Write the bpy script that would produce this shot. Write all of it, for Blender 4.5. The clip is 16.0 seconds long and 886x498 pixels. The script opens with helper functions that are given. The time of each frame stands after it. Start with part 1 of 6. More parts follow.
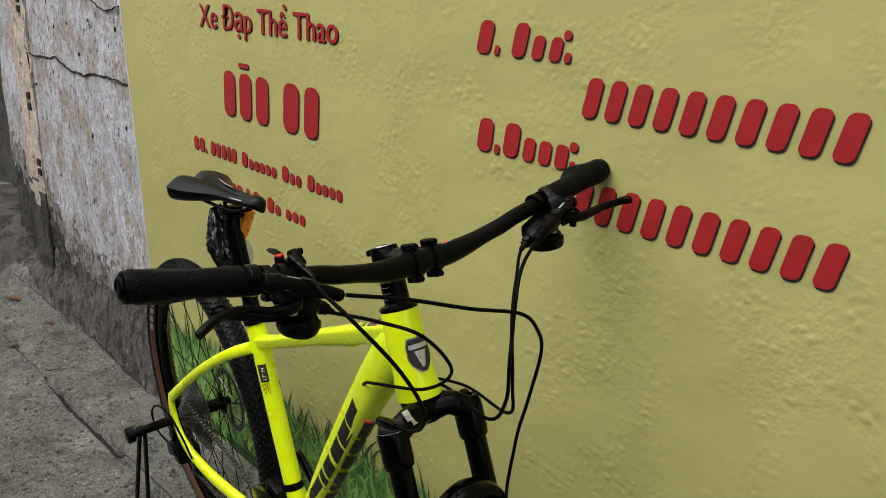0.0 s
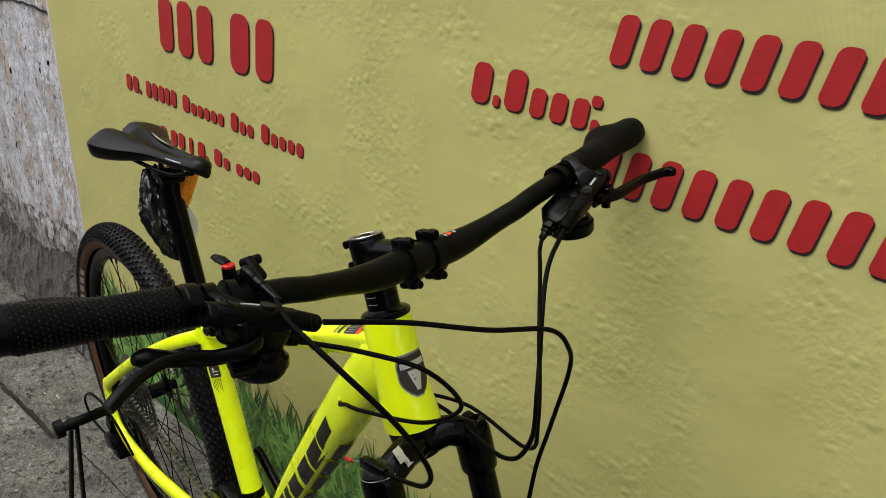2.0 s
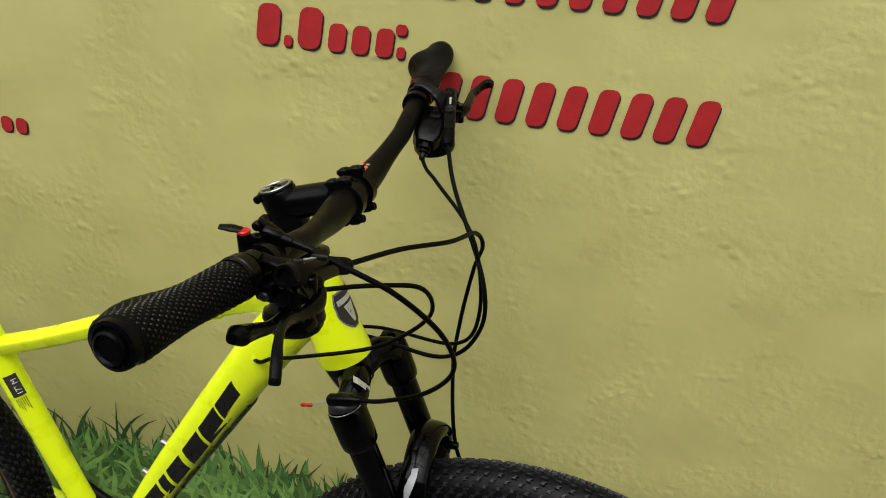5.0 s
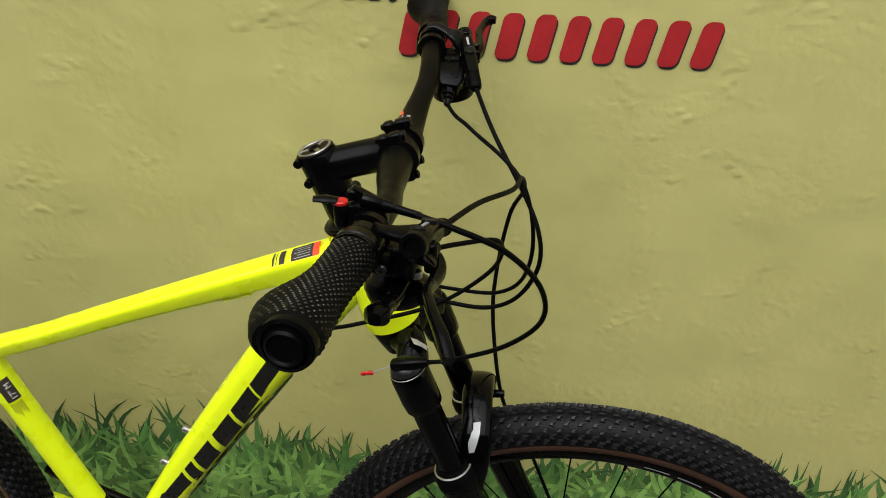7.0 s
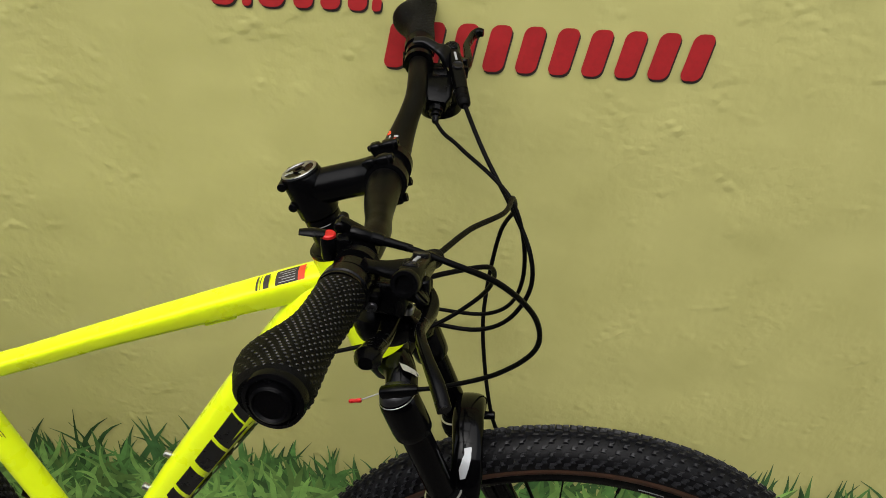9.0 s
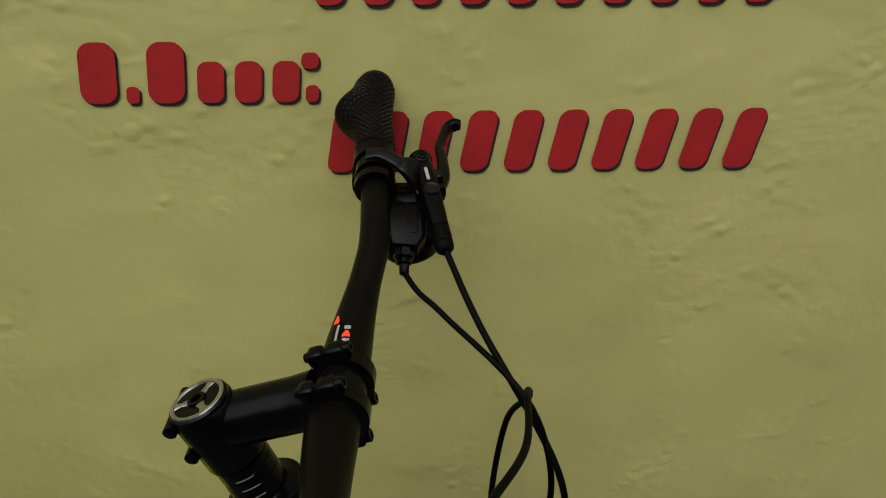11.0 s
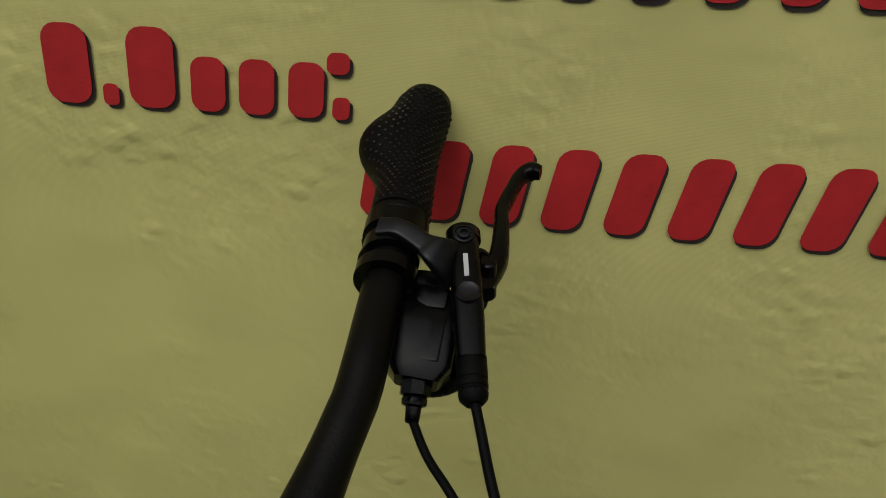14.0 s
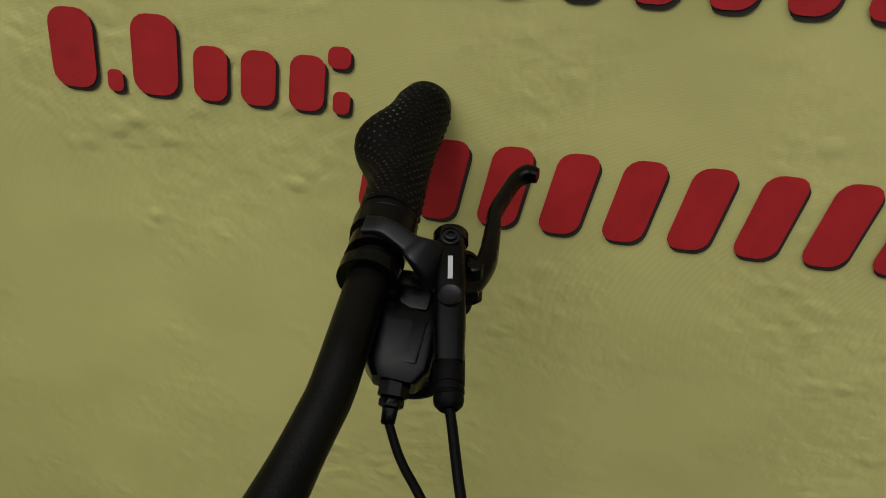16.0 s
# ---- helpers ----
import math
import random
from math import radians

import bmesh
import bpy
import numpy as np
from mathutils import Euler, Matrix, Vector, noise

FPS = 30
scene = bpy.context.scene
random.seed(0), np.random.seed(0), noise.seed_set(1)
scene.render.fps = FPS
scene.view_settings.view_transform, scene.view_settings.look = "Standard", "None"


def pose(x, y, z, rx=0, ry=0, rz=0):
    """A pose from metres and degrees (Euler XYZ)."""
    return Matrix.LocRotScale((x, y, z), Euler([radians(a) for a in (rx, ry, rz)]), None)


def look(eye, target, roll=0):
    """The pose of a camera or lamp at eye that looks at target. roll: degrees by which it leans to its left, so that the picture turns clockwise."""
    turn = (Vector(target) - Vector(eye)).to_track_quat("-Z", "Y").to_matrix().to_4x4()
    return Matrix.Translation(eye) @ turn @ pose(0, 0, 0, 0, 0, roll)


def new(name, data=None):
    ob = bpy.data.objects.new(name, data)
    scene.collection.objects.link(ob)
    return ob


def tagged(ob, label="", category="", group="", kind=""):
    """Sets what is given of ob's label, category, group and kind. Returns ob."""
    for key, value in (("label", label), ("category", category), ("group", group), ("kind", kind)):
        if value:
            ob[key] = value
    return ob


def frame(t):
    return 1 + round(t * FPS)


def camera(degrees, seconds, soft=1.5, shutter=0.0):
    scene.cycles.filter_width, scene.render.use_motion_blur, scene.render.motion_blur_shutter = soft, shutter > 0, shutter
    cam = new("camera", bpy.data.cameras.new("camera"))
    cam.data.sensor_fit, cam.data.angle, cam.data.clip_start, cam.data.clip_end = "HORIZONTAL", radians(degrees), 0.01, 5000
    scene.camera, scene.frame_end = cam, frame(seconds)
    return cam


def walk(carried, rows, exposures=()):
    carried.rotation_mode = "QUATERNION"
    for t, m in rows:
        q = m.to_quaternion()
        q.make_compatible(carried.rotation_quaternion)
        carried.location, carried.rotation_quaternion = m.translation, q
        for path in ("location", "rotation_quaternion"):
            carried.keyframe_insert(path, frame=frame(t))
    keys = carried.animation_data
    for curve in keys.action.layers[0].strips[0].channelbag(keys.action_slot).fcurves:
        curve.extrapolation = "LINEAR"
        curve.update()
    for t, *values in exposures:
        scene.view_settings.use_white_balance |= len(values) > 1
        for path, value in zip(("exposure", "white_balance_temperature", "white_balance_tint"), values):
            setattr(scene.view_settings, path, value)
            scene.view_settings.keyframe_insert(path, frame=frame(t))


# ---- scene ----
cam = camera(58.0, 16.0, 0.8)
PATH = [
    (0, (0.619, -1.002, 1.362), (-0.777, 0.293, 0.75), 2.6),
    (0.5, (0.61, -0.981, 1.358), (-0.785, 0.309, 0.731), 2.7),
    (1, (0.56, -0.939, 1.354), (-0.824, 0.346, 0.695), 2.7),
    (1.5, (0.482, -0.906, 1.348), (-0.873, 0.376, 0.627), 2.8),
    (2, (0.398, -0.866, 1.343), (-0.87, 0.476, 0.576), 3.7),
    (2.5, (0.341, -0.844, 1.337), (-0.808, 0.587, 0.542), 4.5),
    (3, (0.322, -0.876, 1.334), (-0.697, 0.652, 0.541), 4.9),
    (3.5, (0.305, -0.979, 1.329), (-0.537, 0.657, 0.545), 4.3),
    (4, (0.275, -1.076, 1.338), (-0.44, 0.618, 0.549), 4.2),
    (4.2, (0.255, -1.089, 1.341), (-0.39, 0.628, 0.544), 4.3),
    (6.3, (-0.011, -1.075, 1.328), (-0.132, 0.681, 0.378), 1.9),
    (6.5, (-0.015, -1.076, 1.328), (-0.128, 0.676, 0.369), 1.8),
    (7, (-0.028, -1.075, 1.328), (-0.124, 0.667, 0.351), 1.9),
    (7.5, (-0.03, -1.072, 1.327), (-0.118, 0.668, 0.345), 1.9),
    (8, (-0.031, -1.074, 1.33), (-0.106, 0.666, 0.347), 2.1),
    (8.5, (-0.036, -1.073, 1.331), (-0.1, 0.669, 0.35), 2.2),
    (9, (-0.037, -1.043, 1.339), (-0.09, 0.699, 0.358), 2.2),
    (9.4, (-0.038, -0.974, 1.335), (-0.076, 0.773, 0.364), 1.3),
    (9.5, (-0.031, -0.96, 1.348), (-0.091, 0.787, 0.376), 2.0),
    (10, (-0.016, -0.85, 1.352), (-0.099, 0.906, 0.398), 1.3),
    (10.2, (-0.017, -0.823, 1.349), (-0.094, 0.933, 0.394), 0.8),
    (12.3, (-0.123, -0.605, 1.318), (0.051, 1.149, 0.373), -0.0),
    (12.5, (-0.108, -0.585, 1.315), (0.009, 1.164, 0.354), -0.0),
    (13, (-0.068, -0.542, 1.308), (-0.111, 1.194, 0.316), 0.3),
    (13.5, (-0.034, -0.508, 1.306), (-0.22, 1.198, 0.278), -0.0),
    (14, (-0.013, -0.496, 1.309), (-0.294, 1.185, 0.262), 0.0),
    (14.5, (-0.004, -0.488, 1.31), (-0.322, 1.182, 0.256), 0.6),
    (15, (0.001, -0.484, 1.309), (-0.326, 1.181, 0.25), 1.1),
    (15.5, (0.004, -0.486, 1.311), (-0.332, 1.176, 0.251), 1.2),
    (16, (0.006, -0.486, 1.311), (-0.335, 1.173, 0.247), 1.3),
]
walk(cam, [(t, look(eye, target, roll)) for t, eye, target, roll in PATH], [(0, 1.19), (2.5, 1.29), (8.0, 1.38), (9.2, 1.38), (10.0, 0.99), (12.5, 0.66), (16.0, 0.74)])

# ---- sky and sun: a bright overcast day ----
world = bpy.data.worlds.new("overcast_sky")
scene.world = world
world.use_nodes = True
wn = world.node_tree.nodes
sky = wn.new("ShaderNodeTexSky")
sky.sky_type, sky.sun_disc = "NISHITA", False
sky.sun_elevation, sky.sun_rotation = radians(62), radians(200)
sky.dust_density = 4.0
pale = wn.new("ShaderNodeHueSaturation")
pale.inputs["Saturation"].default_value = 0.25
world.node_tree.links.new(sky.outputs["Color"], pale.inputs["Color"])
world.node_tree.links.new(pale.outputs["Color"], wn["Background"].inputs["Color"])
wn["Background"].inputs["Strength"].default_value = 0.110
sun = new("sun", bpy.data.lights.new("sun", "SUN"))
sun.data.energy, sun.data.angle, sun.data.color = 0.80, radians(85), (1.0, 0.96, 0.9)
sun.matrix_world = look((-0.5, -2.0, 4.5), (0, 0, 0))
tagged(sun, kind="structure")


# ---- materials ----
def material(name, base, rough=0.5, metal=0.0, vary=0.15, scale=40.0, bump=0.0, bump_scale=400.0, coat=0.0, spread=0.12, random_tint=0.0, tint=None, gloss=0.3):
    """A surface with colour variation at two scales, uneven gloss and a fine relief."""
    m = bpy.data.materials.new(name)
    m.use_nodes = True
    n, ln = m.node_tree.nodes, m.node_tree.links
    b = n["Principled BSDF"]
    co = n.new("ShaderNodeTexCoord")
    big, small = n.new("ShaderNodeTexNoise"), n.new("ShaderNodeTexNoise")
    big.inputs["Scale"].default_value, small.inputs["Scale"].default_value = scale * 0.2, scale
    big.inputs["Detail"].default_value, small.inputs["Detail"].default_value = 3, 6
    for t in (big, small):
        ln.new(co.outputs["Object"], t.inputs["Vector"])
    mix = n.new("ShaderNodeMath")
    mix.operation = "ADD"
    ln.new(big.outputs["Fac"], mix.inputs[0])
    ln.new(small.outputs["Fac"], mix.inputs[1])
    ramp = n.new("ShaderNodeMapRange")
    ramp.inputs["From Min"].default_value, ramp.inputs["From Max"].default_value = 0.6, 1.4
    ramp.inputs["To Min"].default_value, ramp.inputs["To Max"].default_value = 0.0, 1.0
    ln.new(mix.outputs[0], ramp.inputs["Value"])
    col = n.new("ShaderNodeMix")
    col.data_type = "RGBA"
    dark = tuple(c * (1 - vary) for c in base) if tint is None else tint
    col.inputs[6].default_value, col.inputs[7].default_value = (*dark, 1), (*[min(1, c * (1 + vary)) for c in base], 1)
    ln.new(ramp.outputs[0], col.inputs[0])
    out = col.outputs[2]
    if random_tint:
        info, hsv, span = n.new("ShaderNodeNewGeometry"), n.new("ShaderNodeHueSaturation"), n.new("ShaderNodeMapRange")
        span.inputs["To Min"].default_value, span.inputs["To Max"].default_value = 1 - random_tint, 1 + random_tint
        ln.new(info.outputs["Random Per Island"], span.inputs["Value"])
        ln.new(span.outputs[0], hsv.inputs["Value"])
        ln.new(out, hsv.inputs["Color"])
        out = hsv.outputs["Color"]
    ln.new(out, b.inputs["Base Color"])
    rr = n.new("ShaderNodeMapRange")
    rr.inputs["To Min"].default_value, rr.inputs["To Max"].default_value = max(0.02, rough - spread), min(1, rough + spread)
    ln.new(small.outputs["Fac"], rr.inputs["Value"])
    ln.new(rr.outputs[0], b.inputs["Roughness"])
    b.inputs["Metallic"].default_value = metal
    b.inputs["Coat Weight"].default_value = coat
    b.inputs["Specular IOR Level"].default_value = gloss
    b.inputs["Coat Roughness"].default_value = 0.08
    if bump:
        bn, bt = n.new("ShaderNodeBump"), n.new("ShaderNodeTexNoise")
        bt.inputs["Scale"].default_value, bt.inputs["Detail"].default_value = bump_scale, 5
        ln.new(co.outputs["Object"], bt.inputs["Vector"])
        ln.new(bt.outputs["Fac"], bn.inputs["Height"])
        bn.inputs["Strength"].default_value, bn.inputs["Distance"].default_value = bump, 1.5 / bump_scale
        ln.new(bn.outputs["Normal"], b.inputs["Normal"])
    return m


def banner_material():
    """Printed vinyl weave, stretched over lumpy plaster."""
    m = material("olive_banner_vinyl", (0.402, 0.381, 0.142), 0.62, vary=0.085, scale=11, tint=(0.362, 0.343, 0.121))
    n, ln = m.node_tree.nodes, m.node_tree.links
    b, co = n["Principled BSDF"], n["Texture Coordinate"]
    turn = n.new("ShaderNodeMapping")
    turn.inputs["Rotation"].default_value = (0, radians(-35), 0)
    turn.inputs["Scale"].default_value = (1.0, 1.0, 1.3)
    ln.new(co.outputs["Object"], turn.inputs["Vector"])

    def lumps(scale, detail, lo, hi, source):
        t, r = n.new("ShaderNodeTexNoise"), n.new("ShaderNodeMapRange")
        t.inputs["Scale"].default_value, t.inputs["Detail"].default_value = scale, detail
        t.inputs["Roughness"].default_value = 0.45
        ln.new(source, t.inputs["Vector"])
        r.interpolation_type = "SMOOTHERSTEP"
        r.inputs["From Min"].default_value, r.inputs["From Max"].default_value = lo, hi
        ln.new(t.outputs["Fac"], r.inputs["Value"])
        return r.outputs[0]

    def calc(op, a, v):
        k = n.new("ShaderNodeMath")
        k.operation = op
        ln.new(a, k.inputs[0])
        if isinstance(v, float):
            k.inputs[1].default_value = v
        else:
            ln.new(v, k.inputs[1])
        return k.outputs[0]

    broad = lumps(5.5, 1, 0.2, 0.8, turn.outputs[0])
    folds = lumps(19, 1, 0.25, 0.8, turn.outputs[0])
    where = lumps(6.0, 1, 0.33, 0.66, co.outputs["Object"])
    def bumps(scale, reach, source):
        """Soft round lumps, one to a cell."""
        v, r = n.new("ShaderNodeTexVoronoi"), n.new("ShaderNodeMapRange")
        v.feature = "SMOOTH_F1"
        v.inputs["Scale"].default_value, v.inputs["Smoothness"].default_value, v.inputs["Randomness"].default_value = scale, 0.5, 1.0
        ln.new(source, v.inputs["Vector"])
        r.interpolation_type = "SMOOTHSTEP"
        r.inputs["From Min"].default_value, r.inputs["From Max"].default_value = 0.0, reach
        r.inputs["To Min"].default_value, r.inputs["To Max"].default_value = 1.0, 0.0
        ln.new(v.outputs["Distance"], r.inputs["Value"])
        return r.outputs[0]

    some = lumps(23, 0, 0.42, 0.66, co.outputs["Object"])
    pimples = calc("MULTIPLY", calc("MULTIPLY", bumps(50, 0.62, turn.outputs[0]), where), some)
    grains = calc("MULTIPLY", lumps(70, 2, 0.2, 0.8, co.outputs["Object"]), where)
    height = calc("ADD", calc("MULTIPLY", broad, 0.55), calc("MULTIPLY", folds, 0.12))
    height = calc("ADD", height, calc("MULTIPLY", pimples, 0.28))
    height = calc("ADD", height, calc("MULTIPLY", grains, 0.15))
    wave = n.new("ShaderNodeTexWave")
    wave.bands_direction = "Z"
    wave.inputs["Scale"].default_value, wave.inputs["Distortion"].default_value = 340, 0.4
    ln.new(co.outputs["Object"], wave.inputs["Vector"])
    fine, coarse = n.new("ShaderNodeBump"), n.new("ShaderNodeBump")
    coarse.inputs["Strength"].default_value, coarse.inputs["Distance"].default_value = 0.64, 0.0062
    fine.inputs["Strength"].default_value, fine.inputs["Distance"].default_value = 0.10, 0.0003
    ln.new(height, coarse.inputs["Height"])
    ln.new(wave.outputs["Fac"], fine.inputs["Height"])
    ln.new(coarse.outputs["Normal"], fine.inputs["Normal"])
    ln.new(fine.outputs["Normal"], b.inputs["Normal"])
    return m


def weave(m):
    """Fine horizontal threads of the banner cloth under flat ink."""
    n, ln = m.node_tree.nodes, m.node_tree.links
    wave, bump = n.new("ShaderNodeTexWave"), n.new("ShaderNodeBump")
    wave.bands_direction = "Z"
    wave.inputs["Scale"].default_value, wave.inputs["Distortion"].default_value = 340, 0.6
    ln.new(n["Texture Coordinate"].outputs["Object"], wave.inputs["Vector"])
    bump.inputs["Strength"].default_value, bump.inputs["Distance"].default_value = 0.07, 0.0003
    ln.new(wave.outputs["Fac"], bump.inputs["Height"])
    ln.new(bump.outputs["Normal"], n["Principled BSDF"].inputs["Normal"])
    return m


BANNER = banner_material()
RED = weave(material("red_print", (0.305, 0.012, 0.014), 0.6, vary=0.16, scale=170))
DECALINK = material("black_frame_decal", (0.006, 0.006, 0.006), 0.3, scale=60)
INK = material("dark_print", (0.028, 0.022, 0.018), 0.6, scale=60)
GRASS_BACK = material("printed_grass_deep", (0.034, 0.088, 0.024), 0.6, vary=0.45, scale=60, random_tint=0.45)
GRASS_MID = material("printed_grass_middle", (0.070, 0.165, 0.038), 0.6, vary=0.4, scale=60, random_tint=0.5)
GRASS_FRONT = material("printed_grass_bright", (0.155, 0.285, 0.065), 0.6, vary=0.35, scale=60, random_tint=0.5)
NEON = material("fluorescent_yellow_paint", (0.745, 0.90, 0.006), 0.28, vary=0.015, scale=30, coat=0.5, spread=0.05)
BLACK = material("satin_black_alloy", (0.0012, 0.0012, 0.0014), 0.22, vary=0.3, scale=90, bump=0.05, bump_scale=900, gloss=0.10)
SATIN = material("satin_anodised_alloy", (0.0060, 0.0060, 0.0070), 0.34, 0.6, vary=0.25, scale=150, bump=0.05, bump_scale=1500)
CARBON = material("matt_black_carbon", (0.0014, 0.0013, 0.0012), 0.36, vary=0.5, scale=50, bump=0.12, bump_scale=700, gloss=0.075)
GLOSS = material("gloss_black_paint", (0.0008, 0.0008, 0.0010), 0.12, vary=0.3, scale=40, coat=0.05, spread=0.05, gloss=0.09)
PLASTIC = material("black_plastic", (0.0011, 0.0011, 0.0013), 0.24, vary=0.3, scale=120, bump=0.10, bump_scale=1500, gloss=0.085)
DOTS = material("polished_rubber_dots", (0.0028, 0.0030, 0.0034), 0.26, vary=0.5, scale=150, gloss=0.28)
LEVER = material("grey_anodised_alloy", (0.045, 0.045, 0.048), 0.34, 0.8, vary=0.2, scale=90, bump=0.04)
RUBBER = material("black_rubber", (0.0010, 0.0010, 0.0011), 0.50, vary=0.5, scale=150, bump=0.4, bump_scale=1200, gloss=0.055)
# one rubber in two tones: knobs lightened as sky-lit, casing darkened as shaded
TREAD = material("lit_knob_rubber", (0.0105, 0.0107, 0.0122), 0.42, vary=0.45, scale=120, bump=0.3, bump_scale=900, gloss=0.25)
CASING = material("shaded_casing_rubber", (0.0026, 0.0026, 0.0031), 0.50, vary=0.3, scale=90, bump=0.15, bump_scale=900, gloss=0.12)
SKIN = material("brown_tyre_sidewall", (0.075, 0.033, 0.018), 0.65, vary=0.3, scale=120, bump=0.2, bump_scale=900)
STEEL = material("brushed_steel", (0.42, 0.42, 0.42), 0.32, 1.0, vary=0.2, scale=120, bump=0.05)
COGS = material("bright_cog_steel", (0.15, 0.147, 0.138), 0.3, 1.0, vary=0.4, scale=300)
DULL = material("dark_steel", (0.10, 0.10, 0.10), 0.38, 1.0, vary=0.3, scale=150, bump=0.05)
CHAINS = material("grey_chain_steel", (0.17, 0.165, 0.155), 0.35, 1.0, vary=0.35, scale=200)
WHITE = material("white_decal", (0.72, 0.72, 0.72), 0.45, vary=0.08, scale=80)
SILVER = material("silver_foil_and_glint", (0.50, 0.50, 0.50), 0.3, 0.5, vary=0.2, scale=120)
GREY = material("grey_decal_and_glint", (0.33, 0.34, 0.35), 0.3, 0.4, vary=0.15, scale=80)
ORANGE = material("orange_plastic", (0.75, 0.24, 0.02), 0.3, vary=0.2, scale=80)
REDP = material("red_anodised", (0.42, 0.014, 0.012), 0.3, 0.3, vary=0.15, scale=120)
DECALRED = material("red_decal", (0.8, 0.06, 0.02), 0.4, vary=0.1, scale=90)
FILM = material("crumpled_plastic_film", (0.006, 0.006, 0.007), 0.14, vary=0.8, scale=60, bump=0.2, bump_scale=50, gloss=0.35)
PAPER = material("white_paper", (0.75, 0.75, 0.73), 0.6, vary=0.1, scale=50)
SUEDE = material("saddle_cover", (0.0018, 0.0018, 0.0020), 0.32, vary=0.25, scale=160, bump=0.12, bump_scale=1600, gloss=0.13)


def stone_material(name, base, tint, layers, rough, scale, relief, grit_scale=180, grit=(0.5, 1.4), deep=0.02):
    """Old mineral surface. layers: (colour, scale, stretch along x, along z, low, high, depth) of flaked or stained patches with sharp edges."""
    m = material(name, base, rough, vary=0.22, scale=scale, tint=tint)
    n, ln = m.node_tree.nodes, m.node_tree.links
    b, co = n["Principled BSDF"], n["Texture Coordinate"]
    colour = b.inputs["Base Color"].links[0].from_socket
    height = None

    def add(sock, k):
        nonlocal height
        mul = n.new("ShaderNodeMath")
        mul.operation = "MULTIPLY"
        mul.inputs[1].default_value = k
        ln.new(sock, mul.inputs[0])
        if height is None:
            height = mul.outputs[0]
            return
        plus = n.new("ShaderNodeMath")
        ln.new(height, plus.inputs[0])
        ln.new(mul.outputs[0], plus.inputs[1])
        height = plus.outputs[0]

    for stain, sc, sx, sz, lo, hi, depth in layers:
        mapping, patch, cut, mix = n.new("ShaderNodeMapping"), n.new("ShaderNodeTexNoise"), n.new("ShaderNodeMapRange"), n.new("ShaderNodeMix")
        mapping.inputs["Scale"].default_value = (sx, 1, sz)
        mapping.inputs["Location"].default_value = (sc * 0.37, sc * 0.11, 0.3)
        ln.new(co.outputs["Object"], mapping.inputs["Vector"])
        patch.inputs["Scale"].default_value, patch.inputs["Detail"].default_value, patch.inputs["Roughness"].default_value = sc, 9, 0.68
        ln.new(mapping.outputs[0], patch.inputs["Vector"])
        cut.inputs["From Min"].default_value, cut.inputs["From Max"].default_value = lo, hi
        ln.new(patch.outputs["Fac"], cut.inputs["Value"])
        mix.data_type = "RGBA"
        mix.inputs[7].default_value = (*stain, 1)
        ln.new(cut.outputs[0], mix.inputs[0])
        ln.new(colour, mix.inputs[6])
        colour = mix.outputs[2]
        add(cut.outputs[0], depth)
        add(patch.outputs["Fac"], 0.5)
    for sc, k, lo, hi in ((grit_scale, 0.25, grit[0], grit[1]), (grit_scale * 0.28, 0.6, 0.72, 1.25)):
        speck, span, mul = n.new("ShaderNodeTexNoise"), n.new("ShaderNodeMapRange"), n.new("ShaderNodeMix")
        speck.inputs["Scale"].default_value, speck.inputs["Detail"].default_value, speck.inputs["Roughness"].default_value = sc, 5, 0.7
        ln.new(co.outputs["Object"], speck.inputs["Vector"])
        span.inputs["From Min"].default_value, span.inputs["From Max"].default_value = 0.36, 0.66
        span.inputs["To Min"].default_value, span.inputs["To Max"].default_value = lo, hi
        ln.new(speck.outputs["Fac"], span.inputs["Value"])
        mul.data_type, mul.blend_type = "RGBA", "MULTIPLY"
        mul.inputs[0].default_value = 1.0
        ln.new(colour, mul.inputs[6])
        ln.new(span.outputs[0], mul.inputs[7])
        colour = mul.outputs[2]
        add(speck.outputs["Fac"], k)
    ln.new(colour, b.inputs["Base Color"])
    bn = n.new("ShaderNodeBump")
    ln.new(height, bn.inputs["Height"])
    bn.inputs["Strength"].default_value, bn.inputs["Distance"].default_value = relief, deep
    ln.new(bn.outputs["Normal"], b.inputs["Normal"])
    return m


PLASTER = stone_material("weathered_blue_white_plaster", (0.49, 0.495, 0.535), (0.40, 0.40, 0.42), (((0.41, 0.355, 0.315), 8, 1.2, 0.75, 0.50, 0.56, -0.4), ((0.11, 0.10, 0.09), 60, 1.2, 0.62, 0.59, 0.625, -1.2), ((0.54, 0.53, 0.545), 30, 1.2, 0.75, 0.57, 0.64, 0.4)), 0.85, 13, 0.85, 170, (0.66, 1.28), 0.010)
SCUFFED = stone_material("scuffed_dirty_plaster", (0.34, 0.325, 0.31), (0.24, 0.225, 0.21), (((0.13, 0.12, 0.105), 26, 1.2, 0.7, 0.50, 0.60, -0.8), ((0.06, 0.055, 0.048), 60, 1.2, 0.6, 0.56, 0.62, -1.2), ((0.45, 0.445, 0.45), 34, 1.2, 0.7, 0.58, 0.66, 0.4)), 0.9, 13, 0.9, 150, (0.55, 1.4), 0.012)
BRICKEND = stone_material("flaking_cream_masonry", (0.58, 0.50, 0.425), (0.44, 0.355, 0.30), (((0.24, 0.16, 0.12), 12, 1.0, 0.6, 0.56, 0.62, -0.6), ((0.10, 0.08, 0.07), 40, 1.0, 0.6, 0.60, 0.64, -1.2)), 0.9, 14, 0.9, 150, (0.6, 1.3))
